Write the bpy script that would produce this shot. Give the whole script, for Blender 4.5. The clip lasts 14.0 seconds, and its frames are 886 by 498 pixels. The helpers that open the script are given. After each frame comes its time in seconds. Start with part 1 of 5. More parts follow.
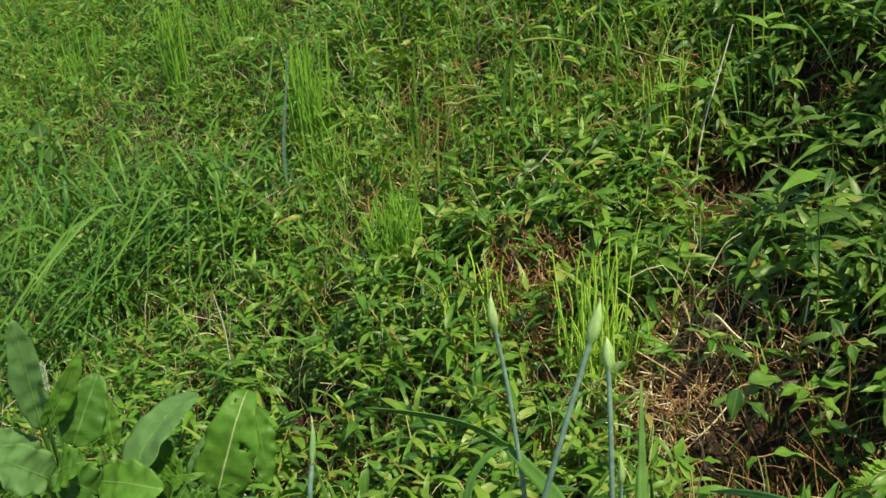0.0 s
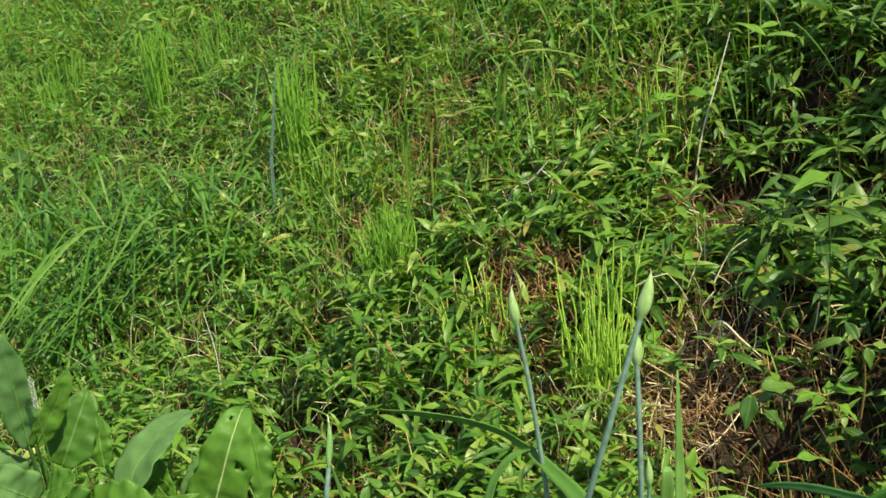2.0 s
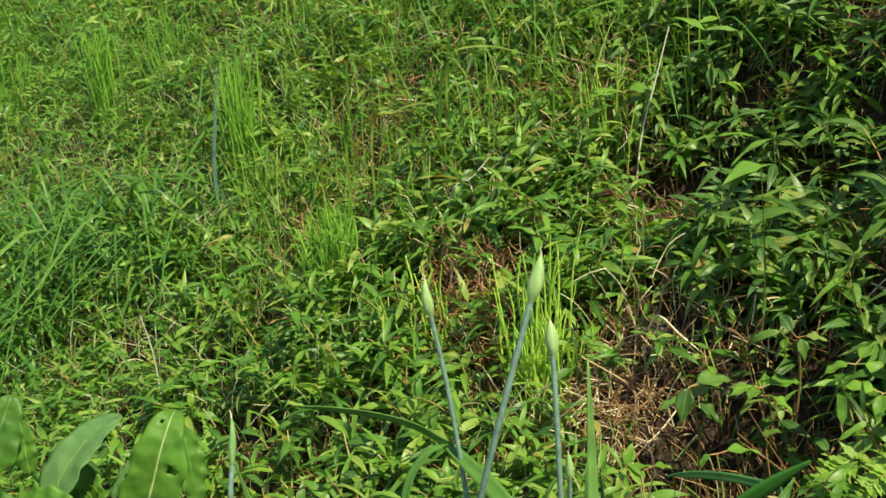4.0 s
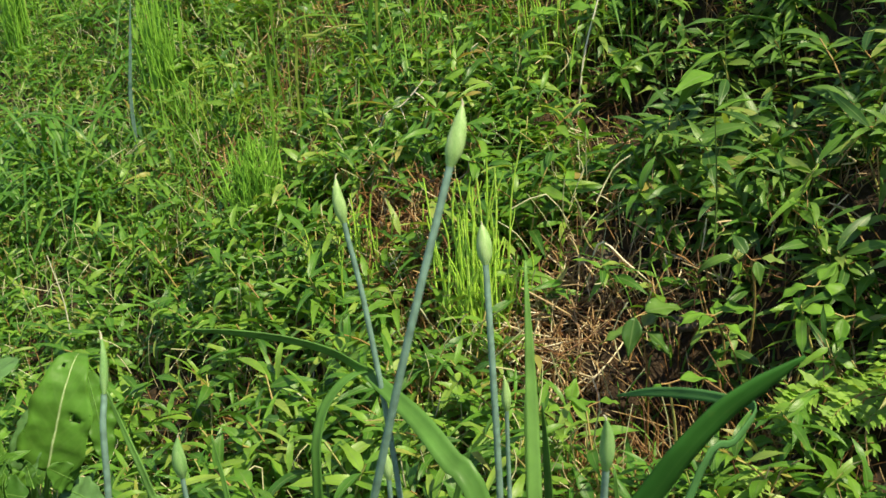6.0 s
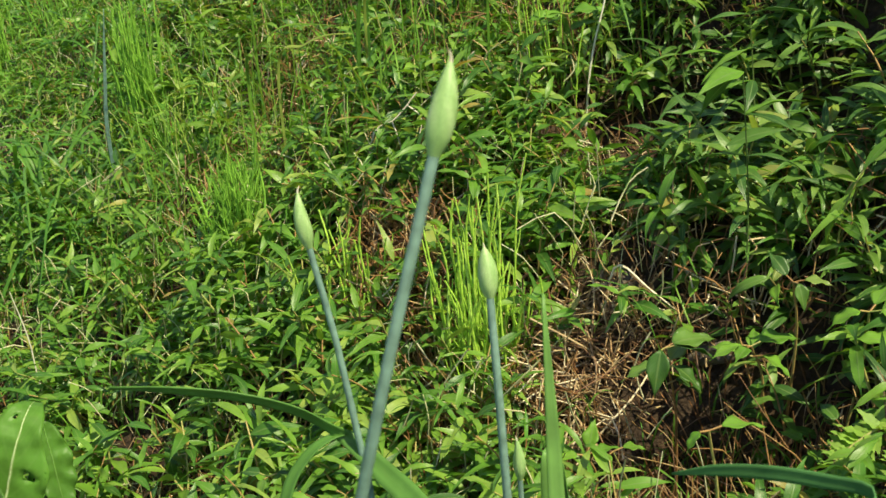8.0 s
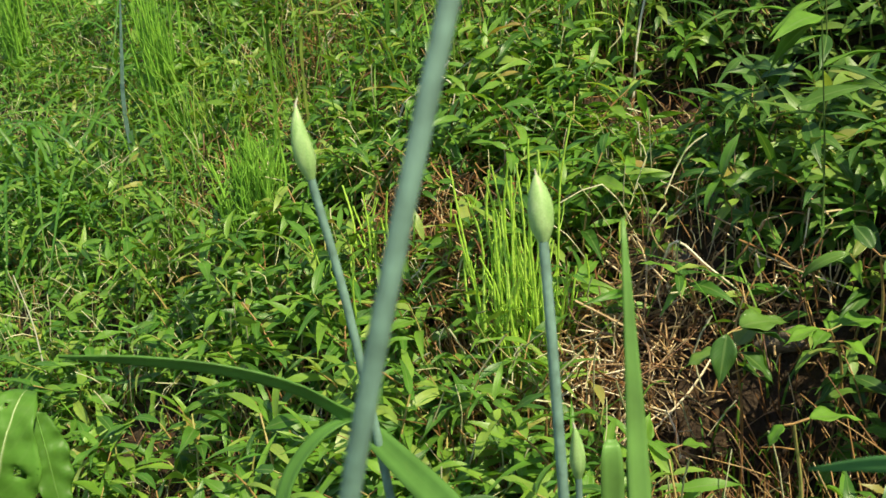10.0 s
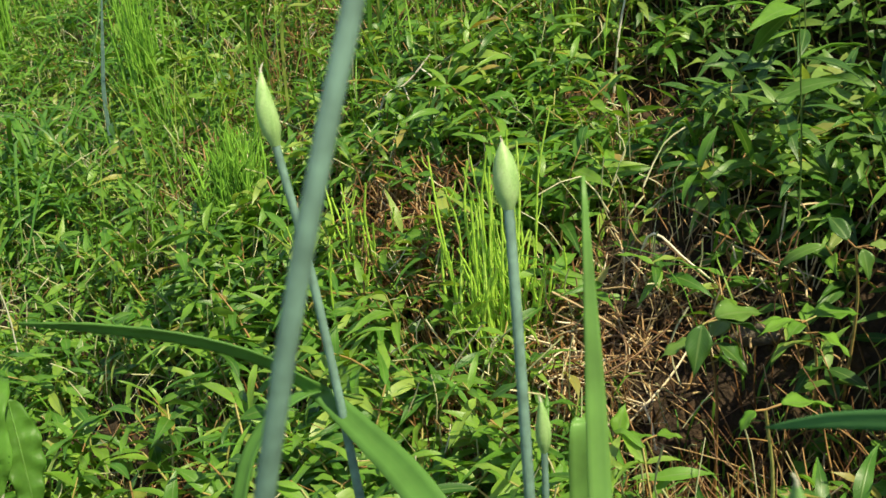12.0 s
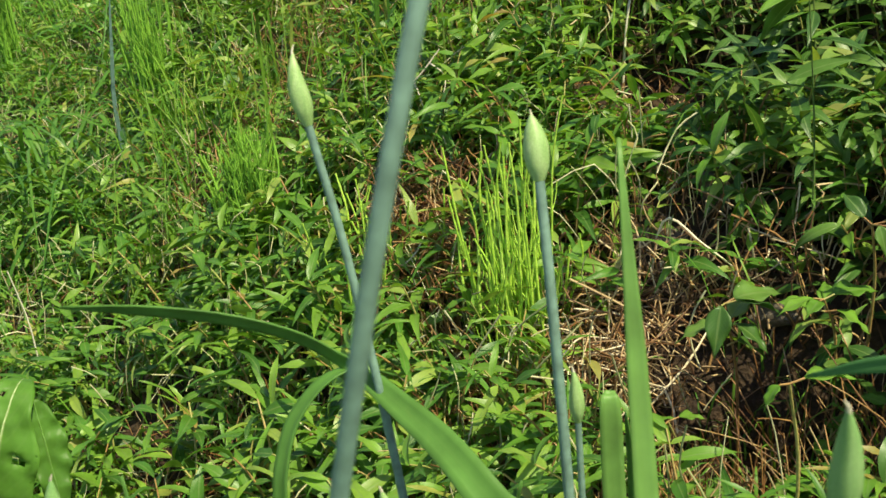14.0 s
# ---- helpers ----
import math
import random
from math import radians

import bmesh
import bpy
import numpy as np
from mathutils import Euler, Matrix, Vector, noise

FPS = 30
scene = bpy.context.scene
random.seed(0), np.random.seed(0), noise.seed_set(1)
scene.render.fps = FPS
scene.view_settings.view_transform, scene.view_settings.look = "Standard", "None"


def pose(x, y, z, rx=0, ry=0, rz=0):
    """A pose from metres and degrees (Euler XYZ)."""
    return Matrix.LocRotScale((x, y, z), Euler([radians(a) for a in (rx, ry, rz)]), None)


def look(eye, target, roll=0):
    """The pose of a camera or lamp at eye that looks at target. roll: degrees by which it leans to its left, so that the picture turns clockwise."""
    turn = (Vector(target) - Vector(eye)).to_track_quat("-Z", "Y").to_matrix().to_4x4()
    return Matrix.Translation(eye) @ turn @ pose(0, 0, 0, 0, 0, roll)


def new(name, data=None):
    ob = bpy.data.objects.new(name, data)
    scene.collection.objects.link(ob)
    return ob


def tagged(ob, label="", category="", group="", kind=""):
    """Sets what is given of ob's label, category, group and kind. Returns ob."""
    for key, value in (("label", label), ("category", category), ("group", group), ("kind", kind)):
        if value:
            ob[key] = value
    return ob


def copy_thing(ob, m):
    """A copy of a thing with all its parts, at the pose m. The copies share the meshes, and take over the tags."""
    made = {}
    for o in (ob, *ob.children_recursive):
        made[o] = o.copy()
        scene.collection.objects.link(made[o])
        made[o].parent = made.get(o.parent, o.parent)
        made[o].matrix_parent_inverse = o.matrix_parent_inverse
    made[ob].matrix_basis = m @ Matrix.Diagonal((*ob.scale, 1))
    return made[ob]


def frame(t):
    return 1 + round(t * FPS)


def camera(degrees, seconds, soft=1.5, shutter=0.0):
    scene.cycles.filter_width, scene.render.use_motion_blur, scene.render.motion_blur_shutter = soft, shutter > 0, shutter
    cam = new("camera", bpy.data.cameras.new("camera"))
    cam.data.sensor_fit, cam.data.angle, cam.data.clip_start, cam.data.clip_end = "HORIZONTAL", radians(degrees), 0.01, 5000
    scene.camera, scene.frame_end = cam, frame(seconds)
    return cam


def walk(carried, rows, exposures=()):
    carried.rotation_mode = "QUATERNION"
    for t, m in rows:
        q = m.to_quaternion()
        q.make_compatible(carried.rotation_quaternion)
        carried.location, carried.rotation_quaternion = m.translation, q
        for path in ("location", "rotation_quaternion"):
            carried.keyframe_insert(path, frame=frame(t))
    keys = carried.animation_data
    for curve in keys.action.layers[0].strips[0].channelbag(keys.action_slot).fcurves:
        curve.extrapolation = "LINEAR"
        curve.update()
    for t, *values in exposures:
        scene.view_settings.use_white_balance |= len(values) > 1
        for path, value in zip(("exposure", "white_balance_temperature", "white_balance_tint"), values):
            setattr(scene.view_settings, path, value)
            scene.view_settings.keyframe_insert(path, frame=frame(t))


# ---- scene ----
cam = camera(44.0, 14.0, soft=1.55)
cam.data.dof.use_dof, cam.data.dof.focus_distance, cam.data.dof.aperture_fstop = True, 1.1, 55.0
PATH = [
    (0, (0.126, -0.061, 1.144), (-0.049, 1.750, 0.313), -4.0),
    (0.5, (0.094, -0.054, 1.108), (-0.029, 1.771, 0.297), -3.5),
    (0.6, (0.089, -0.037, 1.106), (-0.041, 1.800, 0.322), -4.1),
    (0.7, (0.083, -0.028, 1.105), (-0.008, 1.833, 0.376), -3.9),
    (0.8, (0.080, -0.021, 1.110), (-0.031, 1.837, 0.378), -4.9),
    (0.9, (0.076, -0.021, 1.102), (-0.034, 1.843, 0.385), -4.7),
    (1, (0.083, -0.018, 1.097), (-0.006, 1.819, 0.311), -5.6),
    (1.5, (0.104, -0.028, 1.111), (-0.024, 1.799, 0.307), -5.4),
    (2, (0.098, -0.044, 1.110), (-0.035, 1.794, 0.330), -4.1),
    (2.5, (0.114, -0.038, 1.110), (-0.010, 1.799, 0.328), -3.9),
    (3, (0.124, -0.038, 1.109), (0.038, 1.803, 0.330), -3.5),
    (3.2, (0.130, -0.038, 1.108), (0.054, 1.804, 0.333), -3.8),
    (5.3, (0.123, 0.003, 1.055), (0.106, 1.845, 0.277), -2.8),
    (5.5, (0.124, 0.010, 1.050), (0.139, 1.830, 0.220), -2.9),
    (6, (0.137, 0.041, 1.027), (0.170, 1.850, 0.173), -3.3),
    (6.5, (0.135, 0.064, 1.013), (0.201, 1.873, 0.163), -2.7),
    (7, (0.144, 0.071, 1.001), (0.178, 1.906, 0.207), -4.3),
    (7.5, (0.137, 0.092, 0.997), (0.199, 1.924, 0.197), -4.9),
    (8, (0.143, 0.149, 0.978), (0.176, 1.976, 0.166), -4.5),
    (8.5, (0.136, 0.193, 0.951), (0.145, 2.034, 0.169), -4.9),
    (8.7, (0.142, 0.216, 0.947), (0.138, 2.047, 0.142), -5.9),
    (10.8, (0.140, 0.231, 0.908), (0.110, 2.064, 0.105), -4.5),
    (11, (0.141, 0.230, 0.910), (0.116, 2.063, 0.108), -4.4),
    (11.5, (0.144, 0.228, 0.909), (0.144, 2.058, 0.102), -4.3),
    (12, (0.146, 0.228, 0.906), (0.148, 2.061, 0.107), -4.2),
    (12.5, (0.144, 0.226, 0.905), (0.156, 2.058, 0.103), -4.4),
    (13, (0.1445, 0.2265, 0.9035), (0.150, 2.0585, 0.101), -4.7),
    (13.5, (0.144, 0.226, 0.903), (0.141, 2.059, 0.101), -4.9),
    (14, (0.137, 0.219, 0.901), (0.127, 2.054, 0.106), -5.9),
]
walk(cam, [(t, look(eye, target, roll)) for t, eye, target, roll in PATH],
     exposures=[(0.0, 0.16), (1.0, 0.29), (1.6, 0.41), (14.0, 0.42)])

# ---- light ----
SUN_TO = Vector((0.38, -0.31, 0.87)).normalized()
world = bpy.data.worlds.new("sky")
scene.world = world
world.use_nodes = True
wt = world.node_tree
sky = wt.nodes.new("ShaderNodeTexSky")
sky.sky_type = "NISHITA"
sky.sun_disc = False
sky.sun_elevation = math.asin(SUN_TO.z)
sky.sun_rotation = math.atan2(SUN_TO.x, SUN_TO.y)
wt.links.new(sky.outputs[0], wt.nodes["Background"].inputs[0])
wt.nodes["Background"].inputs[1].default_value = 0.10
sun_data = bpy.data.lights.new("sun", "SUN")
sun_data.energy = 4.75
sun_data.angle = radians(0.6)
sun_data.color = (1.0, 0.92, 0.61)
sun = new("sun", sun_data)
sun.matrix_world = look(SUN_TO * 30, (0, 0, 0))

rng = np.random.default_rng(7)


# ---- materials ----
def nodes_of(name):
    m = bpy.data.materials.new(name)
    m.use_nodes = True
    return m, m.node_tree.nodes, m.node_tree.links


def ramp_of(n, stops):
    r = n.new("ShaderNodeValToRGB")
    r.color_ramp.elements[0].position, r.color_ramp.elements[0].color = stops[0][0], (*stops[0][1], 1)
    r.color_ramp.elements[1].position, r.color_ramp.elements[1].color = stops[-1][0], (*stops[-1][1], 1)
    for p, c in stops[1:-1]:
        r.color_ramp.elements.new(p).color = (*c, 1)
    return r


def leaf_material(name, stops, rib=(0.22, 0.34, 0.10), rib_width=0.045, rib_mix=0.5, veins=26.0, vein_mix=0.12,
                  rough=0.42, through_light=0.38, spots=0.25, sheen=0.3):
    """A leaf: colour varied from leaf to leaf and over the blade, a paler midrib, fine side veins, light passing through."""
    m, n, l = nodes_of(name)
    bsdf, out = n["Principled BSDF"], n["Material Output"]
    geo, info, uv = n.new("ShaderNodeNewGeometry"), n.new("ShaderNodeObjectInfo"), n.new("ShaderNodeUVMap")
    add = n.new("ShaderNodeMath"); add.operation = "ADD"
    l.new(geo.outputs["Random Per Island"], add.inputs[0]); l.new(info.outputs["Random"], add.inputs[1])
    frac = n.new("ShaderNodeMath"); frac.operation = "FRACT"
    l.new(add.outputs[0], frac.inputs[0])
    ramp = ramp_of(n, stops)
    l.new(frac.outputs[0], ramp.inputs[0])
    coarse = n.new("ShaderNodeTexNoise"); coarse.inputs["Scale"].default_value = 60; coarse.inputs["Detail"].default_value = 4
    l.new(geo.outputs["Position"], coarse.inputs["Vector"])
    hsv = n.new("ShaderNodeHueSaturation")
    value = n.new("ShaderNodeMapRange")
    value.inputs["From Min"].default_value, value.inputs["From Max"].default_value = 0.3, 0.7
    value.inputs["To Min"].default_value, value.inputs["To Max"].default_value = 0.8, 1.22
    l.new(coarse.outputs["Fac"], value.inputs["Value"]); l.new(value.outputs[0], hsv.inputs["Value"])
    l.new(ramp.outputs[0], hsv.inputs["Color"])
    # midrib and side veins from the leaf's own coordinates
    sep = n.new("ShaderNodeSeparateXYZ"); l.new(uv.outputs[0], sep.inputs[0])
    off = n.new("ShaderNodeMath"); off.operation = "SUBTRACT"; off.inputs[1].default_value = 0.5; l.new(sep.outputs[0], off.inputs[0])
    mag = n.new("ShaderNodeMath"); mag.operation = "ABSOLUTE"; l.new(off.outputs[0], mag.inputs[0])
    ribm = n.new("ShaderNodeMapRange"); ribm.interpolation_type = "SMOOTHSTEP"
    ribm.inputs["From Min"].default_value, ribm.inputs["From Max"].default_value = rib_width * 0.5, rib_width * 1.6
    ribm.inputs["To Min"].default_value, ribm.inputs["To Max"].default_value = rib_mix, 0.0
    l.new(mag.outputs[0], ribm.inputs["Value"])
    slant = n.new("ShaderNodeMath"); slant.operation = "MULTIPLY_ADD"; slant.inputs[1].default_value = -0.55
    l.new(mag.outputs[0], slant.inputs[0]); l.new(sep.outputs[1], slant.inputs[2])
    wave = n.new("ShaderNodeMath"); wave.operation = "MULTIPLY"; wave.inputs[1].default_value = veins * 6.283
    l.new(slant.outputs[0], wave.inputs[0])
    sine = n.new("ShaderNodeMath"); sine.operation = "SINE"; l.new(wave.outputs[0], sine.inputs[0])
    veinm = n.new("ShaderNodeMapRange")
    veinm.inputs["From Min"].default_value, veinm.inputs["From Max"].default_value = 0.55, 1.0
    veinm.inputs["To Min"].default_value, veinm.inputs["To Max"].default_value = 0.0, vein_mix
    l.new(sine.outputs[0], veinm.inputs["Value"])
    both = n.new("ShaderNodeMath"); both.operation = "MAXIMUM"; l.new(ribm.outputs[0], both.inputs[0]); l.new(veinm.outputs[0], both.inputs[1])
    mix = n.new("ShaderNodeMix"); mix.data_type = "RGBA"
    l.new(both.outputs[0], mix.inputs["Factor"]); l.new(hsv.outputs[0], mix.inputs["A"]); mix.inputs["B"].default_value = (*rib, 1)
    # yellow-brown flecks and worn edges
    fleck = n.new("ShaderNodeTexNoise"); fleck.inputs["Scale"].default_value = 240; fleck.inputs["Detail"].default_value = 3
    l.new(geo.outputs["Position"], fleck.inputs["Vector"])
    fm = n.new("ShaderNodeMapRange")
    fm.inputs["From Min"].default_value, fm.inputs["From Max"].default_value = 0.62, 0.74
    fm.inputs["To Min"].default_value, fm.inputs["To Max"].default_value = 0.0, spots
    l.new(fleck.outputs["Fac"], fm.inputs["Value"])
    worn = n.new("ShaderNodeMix"); worn.data_type = "RGBA"; worn.inputs["B"].default_value = (0.24, 0.17, 0.04, 1)
    l.new(fm.outputs[0], worn.inputs["Factor"]); l.new(mix.outputs["Result"], worn.inputs["A"])
    l.new(worn.outputs["Result"], bsdf.inputs["Base Color"])
    bsdf.inputs["Roughness"].default_value = rough
    bsdf.inputs["Specular IOR Level"].default_value = sheen
    bump = n.new("ShaderNodeBump"); bump.inputs["Strength"].default_value = 0.25; bump.inputs["Distance"].default_value = 0.001
    height = n.new("ShaderNodeMath"); height.operation = "ADD"; l.new(both.outputs[0], height.inputs[0]); l.new(coarse.outputs["Fac"], height.inputs[1])
    l.new(height.outputs[0], bump.inputs["Height"]); l.new(bump.outputs[0], bsdf.inputs["Normal"])
    trans = n.new("ShaderNodeBsdfTranslucent")
    warm = n.new("ShaderNodeMix"); warm.data_type = "RGBA"; warm.blend_type = "MULTIPLY"; warm.inputs["Factor"].default_value = 1.0
    warm.inputs["B"].default_value = (1.25, 1.15, 0.45, 1)
    l.new(worn.outputs["Result"], warm.inputs["A"]); l.new(warm.outputs["Result"], trans.inputs["Color"])
    mixs = n.new("ShaderNodeMixShader"); mixs.inputs[0].default_value = through_light
    l.new(bsdf.outputs[0], mixs.inputs[1]); l.new(trans.outputs[0], mixs.inputs[2]); l.new(mixs.outputs[0], out.inputs["Surface"])
    return m


def stalk_material(name, stops, scale=40.0, stretch=(1, 1, 0.15), rough=0.55, bump_by=0.2, sheen=0.4, random_by=0.5):
    """Stems, straw, twigs, stones and soil: colours from noise and from piece to piece."""
    m, n, l = nodes_of(name)
    bsdf = n["Principled BSDF"]
    geo, info = n.new("ShaderNodeNewGeometry"), n.new("ShaderNodeObjectInfo")
    mp = n.new("ShaderNodeMapping"); mp.inputs["Scale"].default_value = stretch
    l.new(geo.outputs["Position"], mp.inputs["Vector"])
    noi = n.new("ShaderNodeTexNoise"); noi.inputs["Scale"].default_value = scale; noi.inputs["Detail"].default_value = 6
    l.new(mp.outputs[0], noi.inputs["Vector"])
    fine = n.new("ShaderNodeTexNoise"); fine.inputs["Scale"].default_value = scale * 9; fine.inputs["Detail"].default_value = 3
    l.new(geo.outputs["Position"], fine.inputs["Vector"])
    add = n.new("ShaderNodeMath"); add.operation = "ADD"
    l.new(geo.outputs["Random Per Island"], add.inputs[0]); l.new(info.outputs["Random"], add.inputs[1])
    frac = n.new("ShaderNodeMath"); frac.operation = "FRACT"; l.new(add.outputs[0], frac.inputs[0])
    mixv = n.new("ShaderNodeMix"); mixv.inputs["Factor"].default_value = random_by
    l.new(noi.outputs["Fac"], mixv.inputs["A"]); l.new(frac.outputs[0], mixv.inputs["B"])
    ramp = ramp_of(n, stops); l.new(mixv.outputs["Result"], ramp.inputs[0])
    hsv = n.new("ShaderNodeHueSaturation")
    value = n.new("ShaderNodeMapRange")
    value.inputs["From Min"].default_value, value.inputs["From Max"].default_value = 0.3, 0.7
    value.inputs["To Min"].default_value, value.inputs["To Max"].default_value = 0.75, 1.25
    l.new(fine.outputs["Fac"], value.inputs["Value"]); l.new(value.outputs[0], hsv.inputs["Value"]); l.new(ramp.outputs[0], hsv.inputs["Color"])
    l.new(hsv.outputs[0], bsdf.inputs["Base Color"])
    bsdf.inputs["Roughness"].default_value = rough
    bsdf.inputs["Specular IOR Level"].default_value = sheen
    bump = n.new("ShaderNodeBump"); bump.inputs["Strength"].default_value = bump_by; bump.inputs["Distance"].default_value = 0.002
    l.new(fine.outputs["Fac"], bump.inputs["Height"]); l.new(bump.outputs[0], bsdf.inputs["Normal"])
    return m


WEED = leaf_material("weed_leaf", [(0.0, (0.052, 0.150, 0.022)), (0.28, (0.092, 0.240, 0.028)), (0.60, (0.160, 0.335, 0.036)),
                                   (0.88, (0.24, 0.41, 0.050)), (0.975, (0.33, 0.44, 0.09)), (1.0, (0.40, 0.28, 0.08))], rough=0.37, sheen=0.52, rib_mix=0.6)
BROAD = leaf_material("broad_leaf", [(0.0, (0.050, 0.135, 0.028)), (0.45, (0.092, 0.210, 0.036)), (0.85, (0.175, 0.32, 0.055)), (0.97, (0.29, 0.40, 0.09)), (1.0, (0.31, 0.33, 0.09))],
                      rough=0.38, spots=0.14, veins=12, vein_mix=0.12, sheen=0.45, rib_mix=0.6)
GRASSY = leaf_material("grass_leaf", [(0.0, (0.062, 0.19, 0.022)), (0.4, (0.105, 0.275, 0.030)), (0.8, (0.175, 0.36, 0.043)), (1.0, (0.27, 0.40, 0.07))],
                       veins=0.0, vein_mix=0.0, rib_mix=0.4, rough=0.42, sheen=0.4)
TUSSOCK = leaf_material("tussock_leaf", [(0.0, (0.052, 0.16, 0.022)), (0.5, (0.085, 0.23, 0.030)), (0.9, (0.13, 0.29, 0.042)), (1.0, (0.16, 0.31, 0.055))],
                        veins=0.0, vein_mix=0.0, rib_mix=0.25, rough=0.38, sheen=0.35)
ONION = leaf_material("onion_blade", [(0.0, (0.092, 0.225, 0.042)), (1.0, (0.125, 0.28, 0.054))], veins=0.0, vein_mix=0.0, rib_mix=0.05, rough=0.4, spots=0.05, through_light=0.25)
# paler variant of the onion blade
ONION_PALE = leaf_material("pale_onion_blade", [(0.0, (0.18, 0.36, 0.085)), (1.0, (0.23, 0.41, 0.105))], veins=0.0, vein_mix=0.0, rib_mix=0.05, rough=0.4, spots=0.04, through_light=0.35)
YOUNG = leaf_material("young_grass", [(0.0, (0.13, 0.30, 0.035)), (0.6, (0.22, 0.40, 0.05)), (1.0, (0.36, 0.44, 0.10))], veins=0.0, vein_mix=0.0, rib_mix=0.1, rough=0.42)
DOCK = leaf_material("dock_leaf", [(0.0, (0.075, 0.20, 0.034)), (0.5, (0.115, 0.275, 0.040)), (1.0, (0.19, 0.39, 0.055))], rib=(0.26, 0.42, 0.12), rib_width=0.02, rib_mix=0.6,
                     veins=9.0, vein_mix=0.03, rough=0.42, spots=0.08, through_light=0.48)
DOCK_YOUNG = leaf_material("young_dock_leaf", [(0.0, (0.13, 0.31, 0.042)), (1.0, (0.155, 0.345, 0.047))], rib=(0.45, 0.58, 0.25), rib_width=0.02, rib_mix=0.7,
                           veins=9.0, vein_mix=0.04, rough=0.42, spots=0.10, through_light=0.45)
DOCK_GREY = leaf_material("matt_dock_leaf", [(0.0, (0.125, 0.27, 0.085)), (1.0, (0.16, 0.32, 0.105))], rib=(0.28, 0.44, 0.16), rib_width=0.02, rib_mix=0.4, veins=7.0, vein_mix=0.05, rough=0.6, spots=0.10, through_light=0.4)
GREEN_BUD = stalk_material("young_bud_skin", [(0.25, (0.15, 0.31, 0.09)), (0.5, (0.22, 0.40, 0.13)), (0.75, (0.32, 0.49, 0.20))], scale=420, stretch=(1, 1, 0.07), rough=0.45, bump_by=0.05, random_by=0.06)
BUD = stalk_material("bud_skin", [(0.25, (0.23, 0.40, 0.12)), (0.5, (0.33, 0.50, 0.18)), (0.75, (0.46, 0.60, 0.28))], scale=420, stretch=(1, 1, 0.07), rough=0.45, bump_by=0.05, random_by=0.06)
SCAPE = stalk_material("scape_skin", [(0.2, (0.155, 0.26, 0.205)), (0.8, (0.19, 0.305, 0.245))], scale=25, rough=0.5, bump_by=0.06, random_by=0.2)
PAPER = stalk_material("dry_papery_tip", [(0.2, (0.55, 0.50, 0.36)), (0.8, (0.72, 0.68, 0.52))], rough=0.7)
RUSH = stalk_material("horsetail_stem", [(0.1, (0.33, 0.58, 0.05)), (0.6, (0.46, 0.70, 0.085)), (1.0, (0.58, 0.77, 0.18))], scale=60, rough=0.5, bump_by=0.1)
RUSH_DIM = stalk_material("fine_horsetail", [(0.1, (0.14, 0.33, 0.035)), (0.7, (0.21, 0.43, 0.05)), (1.0, (0.28, 0.47, 0.08))], scale=60, rough=0.5, bump_by=0.1)
RUSH_MID = stalk_material("young_horsetail", [(0.1, (0.18, 0.40, 0.04)), (0.7, (0.27, 0.52, 0.06)), (1.0, (0.34, 0.56, 0.09))], scale=60, rough=0.5, bump_by=0.1)
STEM = stalk_material("weed_stem", [(0.1, (0.26, 0.115, 0.045)), (0.4, (0.38, 0.23, 0.085)), (0.6, (0.38, 0.35, 0.11)), (1.0, (0.19, 0.31, 0.05))], rough=0.5)
STRAW = stalk_material("dry_straw", [(0.25, (0.09, 0.042, 0.022)), (0.42, (0.25, 0.145, 0.070)), (0.58, (0.54, 0.40, 0.21)), (0.78, (0.88, 0.76, 0.54))], rough=0.45, sheen=0.5)
LITTER = stalk_material("brown_dead_stem", [(0.20, (0.105, 0.041, 0.017)), (0.42, (0.25, 0.120, 0.043)), (0.60, (0.44, 0.275, 0.115)), (0.82, (0.74, 0.62, 0.40))], rough=0.45, sheen=0.5)
RUSTY = stalk_material("rusty_dead_stem", [(0.20, (0.085, 0.036, 0.015)), (0.45, (0.22, 0.105, 0.036)), (0.65, (0.40, 0.235, 0.085)), (0.85, (0.72, 0.56, 0.32))], rough=0.5)
PALE_STEM = stalk_material("pale_living_stem", [(0.2, (0.34, 0.36, 0.16)), (0.5, (0.50, 0.48, 0.26)), (0.8, (0.68, 0.64, 0.44))], rough=0.45)
# darker copy of the onion blade, its shaded side put into the colour
ONION_SHADED = leaf_material("shaded_onion_blade", [(0.0, (0.035, 0.135, 0.022)), (1.0, (0.05, 0.16, 0.028))], veins=0.0, vein_mix=0.0, rib_mix=0.05, rough=0.6, spots=0.05, through_light=0.2, sheen=0.12)
ONION_GREY = leaf_material("greyish_onion_blade", [(0.0, (0.075, 0.20, 0.062)), (1.0, (0.09, 0.23, 0.072))], veins=0.0, vein_mix=0.0, rib_mix=0.05, rough=0.6, spots=0.03, through_light=0.15, sheen=0.12)
FERN_PALE = leaf_material("pale_fern_leaflet", [(0.0, (0.24, 0.43, 0.06)), (1.0, (0.34, 0.52, 0.09))], veins=6, vein_mix=0.1, rough=0.5, spots=0.04)
SHOOT_STEM = stalk_material("shoot_stem", [(0.2, (0.10, 0.17, 0.04)), (0.8, (0.20, 0.24, 0.07))], rough=0.5)
TWIG = stalk_material("bare_twig", [(0.2, (0.48, 0.40, 0.31)), (0.8, (0.76, 0.68, 0.56))], scale=90, rough=0.7)
PALE = stalk_material("bleached_stick", [(0.2, (0.62, 0.58, 0.43)), (0.8, (0.80, 0.76, 0.60))], scale=90, rough=0.6)
